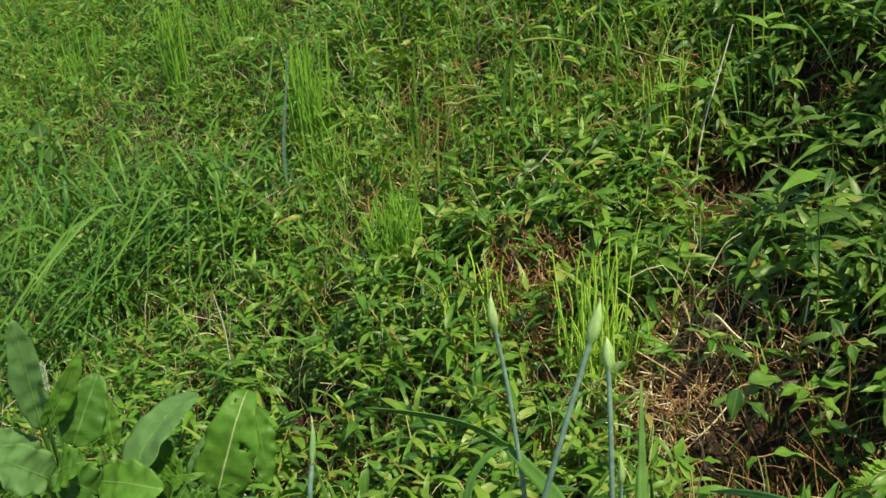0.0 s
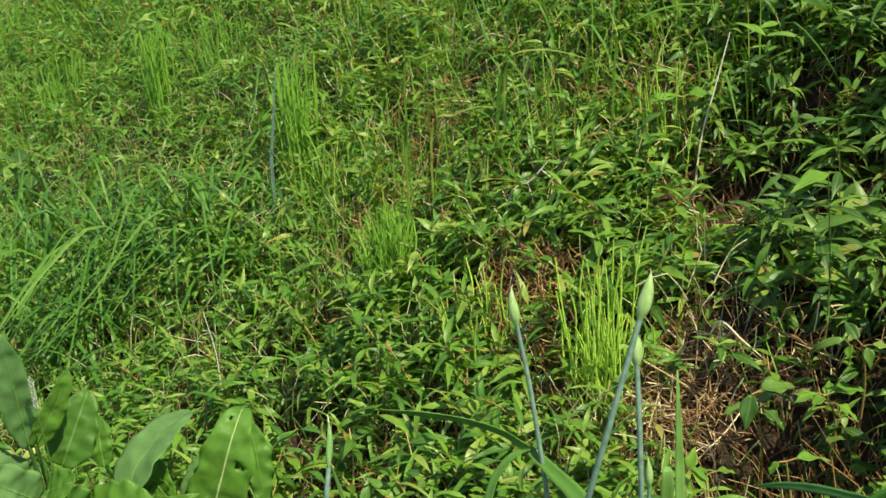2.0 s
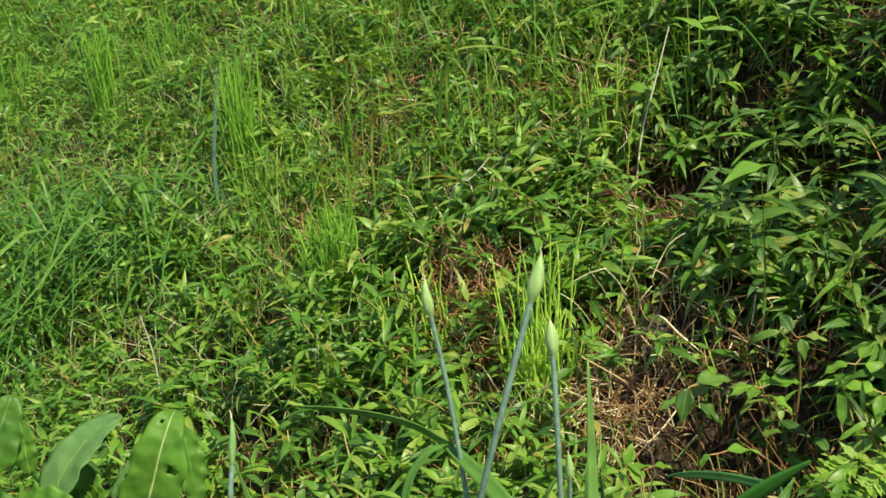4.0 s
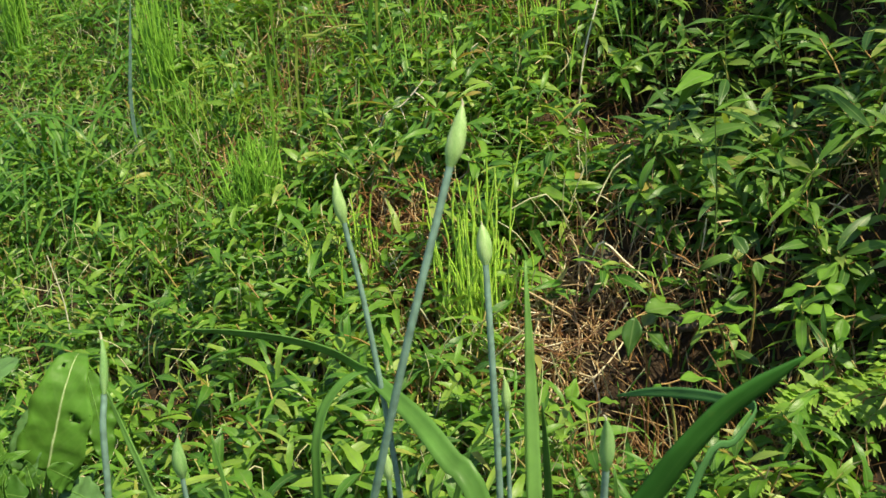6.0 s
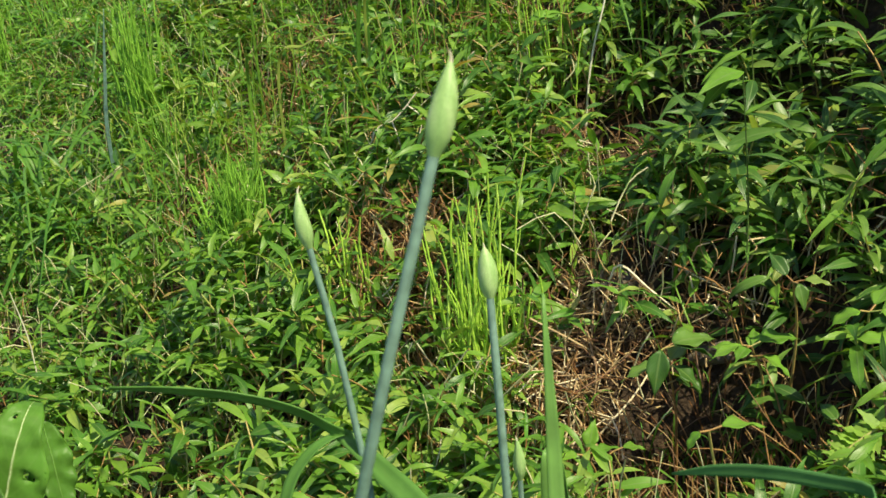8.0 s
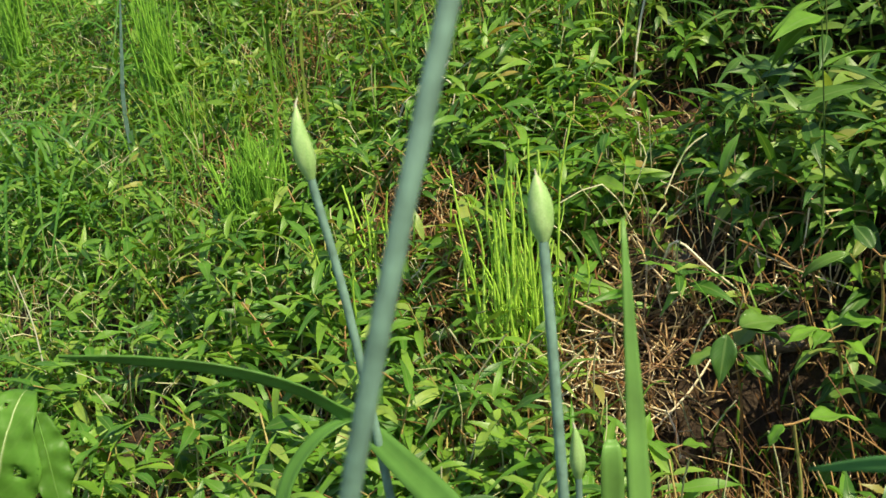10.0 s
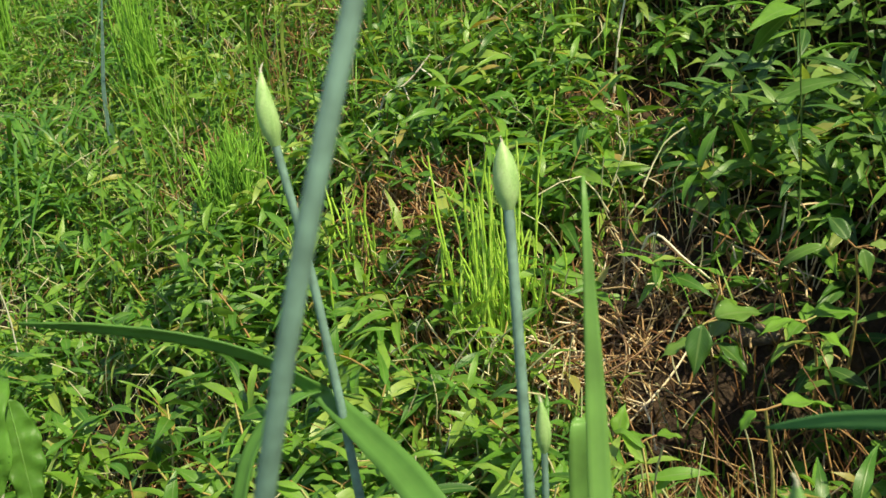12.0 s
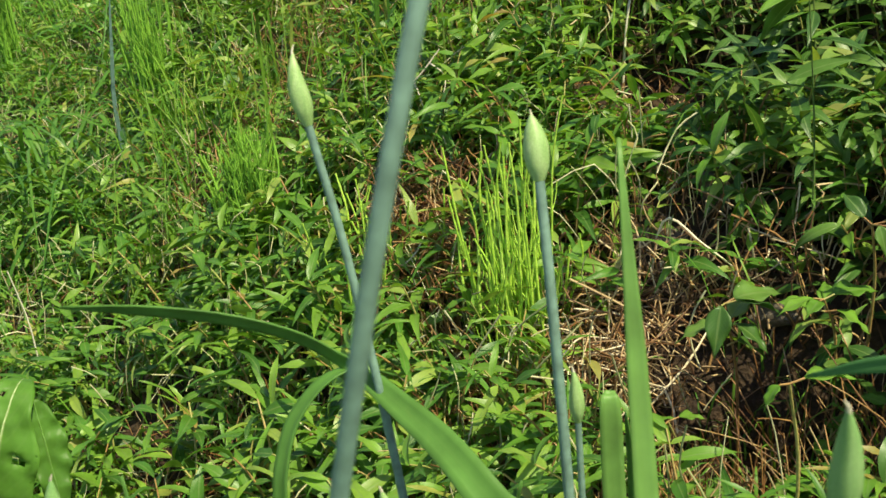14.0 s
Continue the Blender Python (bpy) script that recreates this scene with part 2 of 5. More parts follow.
STONE = stalk_material("grey_stone", [(0.25, (0.065, 0.052, 0.040)), (0.6, (0.14, 0.115, 0.088)), (0.9, (0.26, 0.22, 0.165))], scale=45, stretch=(1, 1, 1), rough=0.85, bump_by=0.8, random_by=0.1)
FERN = leaf_material("fern_leaflet", [(0.0, (0.13, 0.30, 0.03)), (1.0, (0.22, 0.42, 0.05))], veins=8, vein_mix=0.15, rough=0.45, spots=0.05)
RED = leaf_material("red_leaf", [(0.0, (0.42, 0.06, 0.02)), (1.0, (0.50, 0.12, 0.03))], rough=0.5)
OLD = leaf_material("withered_leaf", [(0.0, (0.34, 0.17, 0.04)), (1.0, (0.48, 0.30, 0.06))], rough=0.6, spots=0.5)
SPIKE = stalk_material("pale_flower", [(0.2, (0.55, 0.62, 0.45)), (0.8, (0.75, 0.76, 0.66))], scale=300, rough=0.6)


def soil_material():
    m, n, l = nodes_of("leaf_litter_soil")
    bsdf = n["Principled BSDF"]
    geo = n.new("ShaderNodeNewGeometry")
    a = n.new("ShaderNodeTexNoise"); a.inputs["Scale"].default_value = 9; a.inputs["Detail"].default_value = 8
    b = n.new("ShaderNodeTexNoise"); b.inputs["Scale"].default_value = 150; b.inputs["Detail"].default_value = 6
    v = n.new("ShaderNodeTexVoronoi"); v.inputs["Scale"].default_value = 95
    for t in (a, b, v):
        l.new(geo.outputs["Position"], t.inputs["Vector"])
    soil = ramp_of(n, [(0.3, (0.016, 0.009, 0.006)), (0.55, (0.036, 0.021, 0.012)), (0.75, (0.085, 0.052, 0.028))])
    l.new(b.outputs["Fac"], soil.inputs[0])
    litter = ramp_of(n, [(0.0, (0.12, 0.070, 0.032)), (0.5, (0.058, 0.034, 0.017)), (1.0, (0.016, 0.010, 0.007))])
    l.new(v.outputs["Distance"], litter.inputs[0])
    mix = n.new("ShaderNodeMix"); mix.data_type = "RGBA"
    l.new(a.outputs["Fac"], mix.inputs["Factor"]); l.new(soil.outputs[0], mix.inputs["A"]); l.new(litter.outputs[0], mix.inputs["B"])
    # meadow green away from the bank's bare soil
    dist = n.new("ShaderNodeVectorMath"); dist.operation = "DISTANCE"; dist.inputs[1].default_value = (-0.4, 1.8, 0.3)
    l.new(geo.outputs["Position"], dist.inputs[0])
    far = n.new("ShaderNodeMapRange")
    far.inputs["From Min"].default_value, far.inputs["From Max"].default_value = 2.6, 4.6
    l.new(dist.outputs["Value"], far.inputs["Value"])
    green = ramp_of(n, [(0.3, (0.045, 0.10, 0.02)), (0.7, (0.10, 0.18, 0.03))]); l.new(b.outputs["Fac"], green.inputs[0])
    mix2 = n.new("ShaderNodeMix"); mix2.data_type = "RGBA"
    l.new(far.outputs[0], mix2.inputs["Factor"]); l.new(mix.outputs["Result"], mix2.inputs["A"]); l.new(green.outputs[0], mix2.inputs["B"])
    l.new(mix2.outputs["Result"], bsdf.inputs["Base Color"])
    bsdf.inputs["Roughness"].default_value = 0.95
    bump = n.new("ShaderNodeBump"); bump.inputs["Strength"].default_value = 0.9; bump.inputs["Distance"].default_value = 0.008
    l.new(b.outputs["Fac"], bump.inputs["Height"]); l.new(bump.outputs[0], bsdf.inputs["Normal"])
    return m


SOIL = soil_material()


# ---- mesh tools ----
class Pile:
    """Vertices, quads, leaf coordinates and material numbers that grow piece by piece."""

    def __init__(self):
        self.v, self.f, self.uv, self.mi, self.count = [], [], [], [], 0

    def add(self, piece, m=None, slot=0):
        v, f, uv = piece
        if m is not None:
            v = v @ m[:3, :3].T + m[:3, 3]
        self.v.append(v); self.f.append(f + self.count); self.uv.append(uv)
        self.mi.append(np.full(len(f), slot) if np.isscalar(slot) else slot)
        self.count += len(v)
        return self

    def piece(self):
        return np.concatenate(self.v), np.concatenate(self.f), np.concatenate(self.uv)

    def slots(self):
        return np.concatenate(self.mi)


def mesh_of(name, piece, materials, slots=None):
    v, f, uv = piece
    me = bpy.data.meshes.new(name)
    me.vertices.add(len(v)); me.vertices.foreach_set("co", np.ascontiguousarray(v, dtype=np.float32).ravel())
    me.loops.add(f.size); me.loops.foreach_set("vertex_index", f.astype(np.int32).ravel())
    me.polygons.add(len(f)); me.polygons.foreach_set("loop_start", np.arange(0, f.size, 4, dtype=np.int32))
    me.polygons.foreach_set("use_smooth", np.ones(len(f), dtype=bool))
    if slots is not None:
        me.polygons.foreach_set("material_index", slots.astype(np.int32))
    layer = me.uv_layers.new(name="UVMap")
    layer.data.foreach_set("uv", uv[f.ravel()].astype(np.float32).ravel())
    me.update(calc_edges=True)
    me.validate()
    for mt in materials:
        me.materials.append(mt)
    return me


def thing(name, label, category, at=(0, 0, 0), group="", kind=""):
    ob = new(name)
    ob.empty_display_size = 0.02
    ob.location = at
    return tagged(ob, label, category, group, kind)


def part(name, piece, material, parent, label="", m=None):
    """One mesh object under a thing or a part; a ready mesh is shared, not copied."""
    me = piece if isinstance(piece, bpy.types.Mesh) else mesh_of(name, piece, [material])
    ob = new(name, me)
    ob.parent = parent
    if m is not None:
        ob.matrix_local = m
    if label:
        ob["label"] = label
    return ob


def grid_faces(rows, cols, closed=False):
    i, j = np.meshgrid(np.arange(rows - 1), np.arange(cols if closed else cols - 1), indexing="ij")
    i, j = i.ravel(), j.ravel()
    k = (j + 1) % cols
    return np.stack([i * cols + j, i * cols + k, (i + 1) * cols + k, (i + 1) * cols + j], axis=1)


def smooth_path(points, count):
    """A Catmull-Rom curve through the points, evenly sampled."""
    p = np.array(points, float)
    p = np.vstack([2 * p[0] - p[1], p, 2 * p[-1] - p[-2]])
    out = []
    for s in np.linspace(0, len(p) - 3 - 1e-6, count):
        i, t = int(s), s - int(s)
        a, b, c, d = p[i], p[i + 1], p[i + 2], p[i + 3]
        out.append(0.5 * (2 * b + (c - a) * t + (2 * a - 5 * b + 4 * c - d) * t * t + (3 * b - a - 3 * c + d) * t ** 3))
    return np.array(out)


def tangents(p):
    t = np.gradient(p, axis=0)
    return t / np.maximum(np.linalg.norm(t, axis=1, keepdims=True), 1e-9)


def tube(points, radii, sides=6):
    p = np.array(points, float)
    r = np.broadcast_to(np.array(radii, float), (len(p),))
    t = tangents(p)
    ref = np.array([0.31, 0.87, 0.38]) if abs(t[0] @ np.array([0.31, 0.87, 0.38])) < 0.9 else np.array([0.9, -0.2, 0.1])
    a = np.cross(t, ref); a /= np.linalg.norm(a, axis=1, keepdims=True)
    b = np.cross(t, a)
    ang = np.arange(sides) * 2 * math.pi / sides
    v = p[:, None] + r[:, None, None] * (np.cos(ang)[None, :, None] * a[:, None] + np.sin(ang)[None, :, None] * b[:, None])
    v = np.vstack([v.reshape(-1, 3)])
    uv = np.stack(np.meshgrid(np.linspace(0, 1, len(p)), np.linspace(0, 1, sides), indexing="ij"), -1).reshape(-1, 2)[:, ::-1]
    return v, grid_faces(len(p), sides, True), uv


def leaf(length, width, droop=0.5, fold=0.35, rows=7, cols=3, wide_at=0.36, wave=0.0, twist=0.0, waves=3.0, blunt=0.0, phase=0.0, late=1.0, ragged=0.0):
    """A leaf along +y from its stalk, face up; droop and fold in radians, wave as a share of the width."""
    s = np.linspace(0, 1, rows)
    k = math.log(0.5) / math.log(wide_at)
    w = width / 2 * np.sin(np.pi * np.clip(s ** k, 0, 1)) ** (1.4 - 1.1 * blunt)
    w = np.maximum(w, width * 0.012)
    w[0] = max(w[0], width * 0.06)
    bend = -droop * s ** late
    y = np.concatenate([[0], np.cumsum(np.cos((bend[1:] + bend[:-1]) / 2))]) * length / (rows - 1)
    z = np.concatenate([[0], np.cumsum(np.sin((bend[1:] + bend[:-1]) / 2))]) * length / (rows - 1)
    c = np.linspace(-1, 1, cols)
    tw = twist * s
    x = w[:, None] * c[None]
    if ragged:
        x = x * np.where(c < 0, 1 + ragged * np.sin(s * 23 + phase * 9)[:, None] + ragged * np.sin(s * 9.5 + phase * 5)[:, None], 1 + ragged * np.sin(s * 19 + phase * 14)[:, None] - ragged * np.sin(s * 8 + phase * 3)[:, None])
    lift = np.abs(c)[None] * w[:, None] * math.tan(fold)
    if wave:
        lift = lift + wave * width * np.sin(2 * np.pi * (s * waves + phase))[:, None] * np.abs(c)[None] ** 2 * np.sign(c)[None] * np.minimum(1, 4 * s * (1.05 - s))[:, None]
    xx = x * np.cos(tw)[:, None] - lift * np.sin(tw)[:, None]
    zz = x * np.sin(tw)[:, None] + lift * np.cos(tw)[:, None]
    v = np.stack([xx, y[:, None] - zz * np.sin(bend)[:, None], z[:, None] + zz * np.cos(bend)[:, None]], -1).reshape(-1, 3)
    uv = np.stack(np.broadcast_arrays((c[None] + 1) / 2, s[:, None]), -1).reshape(-1, 2)
    return v, grid_faces(rows, cols), uv


def shell(piece, thick):
    """The same sheet with a second face below and a rim between them."""
    v, f, uv = piece
    e1, e2 = v[f[:, 2]] - v[f[:, 0]], v[f[:, 3]] - v[f[:, 1]]
    fn = np.cross(e1, e2)
    nrm = np.zeros_like(v)
    for i in range(4):
        np.add.at(nrm, f[:, i], fn)
    nrm /= np.maximum(np.linalg.norm(nrm, axis=1, keepdims=True), 1e-12)
    edges = {}
    for q in f:
        for i in range(4):
            a, b = int(q[i]), int(q[(i + 1) % 4])
            if (b, a) in edges:
                del edges[(b, a)]
            else:
                edges[(a, b)] = 1
    rim = np.array([[b, a, a + len(v), b + len(v)] for a, b in edges])
    return np.vstack([v, v - nrm * thick]), np.vstack([f, f[:, ::-1] + len(v), rim]), np.vstack([uv, uv])


def blade(points, widths, side, fold=0.35, rows=24, thick=0.0005, cols=5):
    """A grass or onion blade along a path: side is its width's direction (one, or one for each point)."""
    p = smooth_path(points, rows)
    t = tangents(p)
    w = np.interp(np.linspace(0, 1, rows), np.linspace(0, 1, len(widths)), widths) / 2
    sd = np.array(side, float)
    sd = np.tile(sd, (rows, 1)) if sd.ndim == 1 else smooth_path(sd, rows)
    sd -= (sd * t).sum(1, keepdims=True) * t
    sd /= np.linalg.norm(sd, axis=1, keepdims=True)
    up = np.cross(sd, t)
    c = np.linspace(-1, 1, cols)
    v = p[:, None] + w[:, None, None] * (c[None, :, None] * sd[:, None] * math.cos(fold) + np.abs(c)[None, :, None] * up[:, None] * math.sin(fold))
    uv = np.stack(np.broadcast_arrays((c[None] + 1) / 2, np.linspace(0, 1, rows)[:, None]), -1).reshape(-1, 2)
    sheet = (v.reshape(-1, 3), grid_faces(rows, cols), uv)
    return shell(sheet, thick) if thick else sheet


def turn(az=0.0, el=0.0, roll=0.0, at=(0, 0, 0), size=1.0):
    m = pose(*at, 0, 0, math.degrees(az)) @ pose(0, 0, 0, math.degrees(el), 0, 0) @ pose(0, 0, 0, 0, math.degrees(roll), 0)
    return m @ Matrix.Scale(size, 4)


def arr(m):
    return np.array(m, float)


# ---- the bank ----
HOLLOWS = [(0.39, 1.29, 0.07, 0.05), (-0.19, 1.15, 0.07, 0.045), (0.50, 0.88, 0.06, 0.07), (0.56, 1.14, 0.09, 0.10), (0.60, 1.20, 0.08, 0.12), (0.47, 1.32, 0.12, 0.15), (0.43, 1.23, 0.08, 0.10), (0.44, 1.02, 0.07, 0.05), (0.0, 1.06, 0.10, 0.03), (-0.13, 1.08, 0.07, 0.03), (0.365, 0.865, 0.080, 0.135), (0.30, 0.90, 0.05, 0.06)]


def ground_z(x, y):
    """The slope: it rises to the right and away, with small lumps, and levels out far off."""
    x, y = np.asarray(x, float), np.asarray(y, float)
    sx = np.where(x > 1.2, 1.2 + 1.5 * np.tanh((x - 1.2) / 1.5), np.where(x < -2.6, -2.6 + 1.0 * np.tanh((x + 2.6) / 1.0), x))
    sy = np.where(y > 5.0, 5.0 + 2.0 * np.tanh((y - 5.0) / 2.0), np.where(y < 0, 0.6 * np.tanh(y / 0.6), y))
    z = 0.095 + 0.52 * sx + 0.24 * sy
    near = np.exp(-((x + 0.3) / 3) ** 2 - ((y - 1.8) / 3) ** 2)
    z = z + near * (0.012 * np.sin(9 * x + 3 * y) * np.sin(7 * y - 2 * x + 1) + 0.006 * np.sin(31 * x + 11 * y) * np.sin(27 * y - 13 * x + 2))
    for hx, hy, r, d in HOLLOWS:
        z = z - d * np.exp(-((x - hx) ** 2 + (y - hy) ** 2) / r ** 2)
    return z


def build_ground():
    xs = np.concatenate([[-600, -200, -60, -20, -9, -5, -3.6], np.arange(-2.8, 1.4, 0.022), [1.8, 2.6, 4, 7, 15, 50, 200, 600]])
    ys = np.concatenate([[-600, -200, -60, -20, -8, -3, -1.2, -0.4], np.arange(0.0, 5.6, 0.026), [6.2, 7.5, 10, 16, 40, 150, 600]])
    gx, gy = np.meshgrid(xs, ys, indexing="ij")
    gz = ground_z(gx, gy)
    inside = (np.abs(gx + 0.7) < 2.0) & (np.abs(gy - 2.8) < 2.7)
    gz = gz + np.where(inside, rng.normal(0, 0.0025, gx.shape), 0)
    v = np.stack([gx, gy, gz], -1).reshape(-1, 3)
    uv = v[:, :2].copy()
    f = grid_faces(len(xs), len(ys))[:, ::-1]
    ob = new("ground", mesh_of("ground", (v, f, uv), [SOIL]))
    tagged(ob, "dark brown leaf-litter soil of a weedy sloping bank", "ground", kind="structure")


build_ground()


def foot(x, y, sink=0.006):
    return Vector((x, y, float(ground_z(x, y)) - sink))


# ---- weeds: sprigs of a leafy stem ----
shape = np.random.default_rng(77)


def leaf_set(count, long, wide, rows):
    """Leaves that differ in length, width, droop, twist and the set of their edges."""
    return [leaf(shape.uniform(*long), shape.uniform(*wide), shape.uniform(0.35, 1.35), shape.uniform(0.15, 0.45), rows=rows, wide_at=shape.uniform(0.28, 0.40),
                 twist=shape.normal(0, 0.40), blunt=0.2, wave=shape.uniform(0.04, 0.20), waves=shape.uniform(0.8, 1.9), phase=shape.random()) for _ in range(count)]


LEAF_KINDS = {"weed": leaf_set(16, (0.036, 0.062), (0.0082, 0.0122), 8), "grassy": leaf_set(9, (0.032, 0.056), (0.0046, 0.0066), 6),
              "tall": leaf_set(14, (0.042, 0.068), (0.0092, 0.0138), 8)}
LEAF_MATERIAL = {"weed": WEED, "grassy": GRASSY, "tall": BROAD}
LEAF_MESH = {k: [mesh_of(k + "_leaf", p, [LEAF_MATERIAL[k]]) for p in v] for k, v in LEAF_KINDS.items()}


def sprig(kind, r):
    """A stem path and its leaves' poses: (stem piece, [(leaf number, matrix)])."""
    if kind == "weed":
        high, lean, count = r.uniform(0.060, 0.110), r.uniform(0.01, 0.050), int(r.integers(11, 14))
    elif kind == "grassy":
        high, lean, count = r.uniform(0.050, 0.095), r.uniform(0.01, 0.05), int(r.integers(9, 12))
    else:
        high, lean, count = r.uniform(0.060, 0.115), r.uniform(0.02, 0.06), int(r.integers(13, 16))
    a = r.uniform(0, 2 * math.pi)
    d = np.array([math.cos(a), math.sin(a), 0])
    p = smooth_path([(0, 0, 0), d * lean * 0.25 + (0, 0, high * 0.42), d * lean * 0.6 + (0, 0, high * 0.78), d * lean + (0, 0, high)], 9)
    stem = tube(p, np.linspace(0.0014, 0.0007, 9) * 0.9, 4)
    leaves, az = [], r.uniform(0, 6.3)
    for i in range(count):
        s = 0.22 + 0.78 * ((i + 0.5) / count) ** 0.8
        at = p[min(8, int(round(s * 8)))]
        az += math.pi + r.normal(0, 0.75) if kind == "grassy" else 2.4 + r.normal(0, 0.5)
        top = i / (count - 1)
        el = r.normal(0.16 + 0.46 * top ** 2, 0.28)
        size = r.uniform(0.72, 1.12) * (1.0 - 0.22 * top)
        leaves.append((int(r.integers(len(LEAF_KINDS[kind]))), turn(az, el, r.normal(0, 0.32), at, size)))
    return stem, leaves


SPRIGS = {k: [sprig(k, rng) for _ in range(n)] for k, n in (("weed", 20), ("grassy", 16), ("tall", 14))}


def baked(kind, number):
    stem, leaves = SPRIGS[kind][number]
    pile = Pile()
    pile.add(stem, None, 1)
    for n, m in leaves:
        pile.add(LEAF_KINDS[kind][n], arr(m), 0)
    return pile.piece(), pile.slots()


BAKED = {k: [baked(k, i) for i in range(len(v))] for k, v in SPRIGS.items()}

# spots where the soil lies more or less bare: x, y, radius, share of weeds left
IN_HOLLOW = [(0.43, 0.74, 0.04, 0.5), (0.48, 0.74, 0.05, 0.5), (0.4, 0.71, 0.04, 0.5), (0.26, 0.93, 0.04, 0.2), (0.37, 0.76, 0.04, 0.7), (0.41, 0.8, 0.04, 0.7),
             (0.335, 0.79, 0.04, 0.55), (0.29, 0.8, 0.04, 0.6), (0.5, 0.88, 0.045, 0.25), (0.3, 0.9, 0.055, 0.03), (0.35, 0.87, 0.06, 0.06), (0.33, 0.83, 0.04, 0.5),
             (0.4, 0.84, 0.04, 0.6), (0.268, 0.985, 0.07, 0.06), (0.33, 0.88, 0.085, 0.15), (0.38, 0.85, 0.08, 0.3), (0.38, 0.965, 0.04, 0.3), (0.37, 0.87, 0.06, 0.5)]
UP_RIGHT = [(0.385, 1.3, 0.0598, 0.248), (0.365, 1.38, 0.046, 0.36), (0.415, 1.24, 0.046, 0.312), (0.45, 1.36, 0.046, 0.36), (0.45, 1.24, 0.0552, 0.248), (0.485, 1.14, 0.0414, 0.44), (0.6, 1.2, 0.0644, 0.28), (0.45, 1.28, 0.0782, 0.312), (0.41, 1.33, 0.046, 0.6), (0.516, 1.17, 0.046, 0.28),
            (0.54, 1.25, 0.046, 0.44), (0.57, 1.13, 0.0552, 0.68), (0.53, 1.2, 0.046, 0.76), (0.33, 1.45, 0.0552, 0.68), (0.36, 1.37, 0.046, 0.76), (0.43, 1.28, 0.0552, 0.8),
            (0.33, 1.06, 0.046, 0.36), (0.37, 1.1, 0.046, 0.44), (0.45, 1.33, 0.0736, 0.8), (0.4, 1.24, 0.046, 0.8)]
LOW_SIDE = [(-0.19, 1.09, 0.055, 0.06), (-0.14, 1.05, 0.05, 0.12), (-0.216, 1.20, 0.06, 0.25), (-0.152, 1.12, 0.05, 0.25), (-0.255, 1.27, 0.04, 0.35), (0.12, 1.19, 0.045, 0.25), (0.125, 1.25, 0.03, 0.4), (-0.12, 1.0, 0.05, 0.25), (-0.17, 1.08, 0.06, 0.12), (-0.12, 1.06, 0.05, 0.15), (-0.2, 1.16, 0.06, 0.25), (-0.13, 1.12, 0.05, 0.3), (-0.27, 1.21, 0.05, 0.35),
            (0.1, 1.24, 0.045, 0.3), (0.0, 1.06, 0.07, 0.45), (-0.13, 1.08, 0.06, 0.35), (0.09, 1.26, 0.06, 0.6), (0.02, 1.5, 0.08, 0.6), (-0.15, 1.62, 0.1, 0.6),
            (0.19, 1.05, 0.05, 0.4), (-0.95, 2.6, 0.14, 0.3), (-1.15, 2.72, 0.15, 0.3), (0.1, 1.9, 0.12, 0.6)]
BARE = IN_HOLLOW + UP_RIGHT + LOW_SIDE


def planted():
    """Places for the sprigs, thinner far off and where the soil lies bare."""
    spots, y = [], 0.45
    r = np.random.default_rng(21)
    while y < 5.4:
        rows = 0.019 + 0.0080 * max(0, y - 1.3)
        x = -0.55 - 0.42 * (y - 0.6)
        edge = min(0.62 + 0.3 * (y - 0.7), 0.62 - (y - 1.95) / 1.22)
        while x < edge:
            px, py = x + r.uniform(-0.9, 0.9) * rows, y + r.uniform(-0.9, 0.9) * rows
            keep = 1.08 - (0.75 * min(0.5, max(0, 1.45 - py)) if px < 0.08 else 0.0)
            for bx, by, br, f in BARE:
                keep *= 1 - (1 - f) * math.exp(-((px - bx) ** 2 + (py - by) ** 2) / br ** 2)
            keep *= 0.72 + 0.95 * noise.noise(Vector((px * 8.5, py * 7.0, 3.1))) + 0.4 * noise.noise(Vector((px * 21, py * 18, 7.7)))
            if py > 0.55 + (0.44 - px) * 0.6 and r.random() < keep:
                spots.append((px, py, rows))
            x += rows * 1.15
        y += rows * 1.15
    return spots


def sprig_kind(x, y, r):
    right = x - 0.27 - 0.10 * (y - 1.0)
    if right > 0 and y > 0.86 and r.random() < min(0.8, 0.2 + 3.5 * right):
        return "tall"
    left = -x - 0.05 + 0.28 * (y - 1.25)
    return "grassy" if r.random() < min(0.85, max(0.12, 0.2 + 0.9 * left)) else "weed"


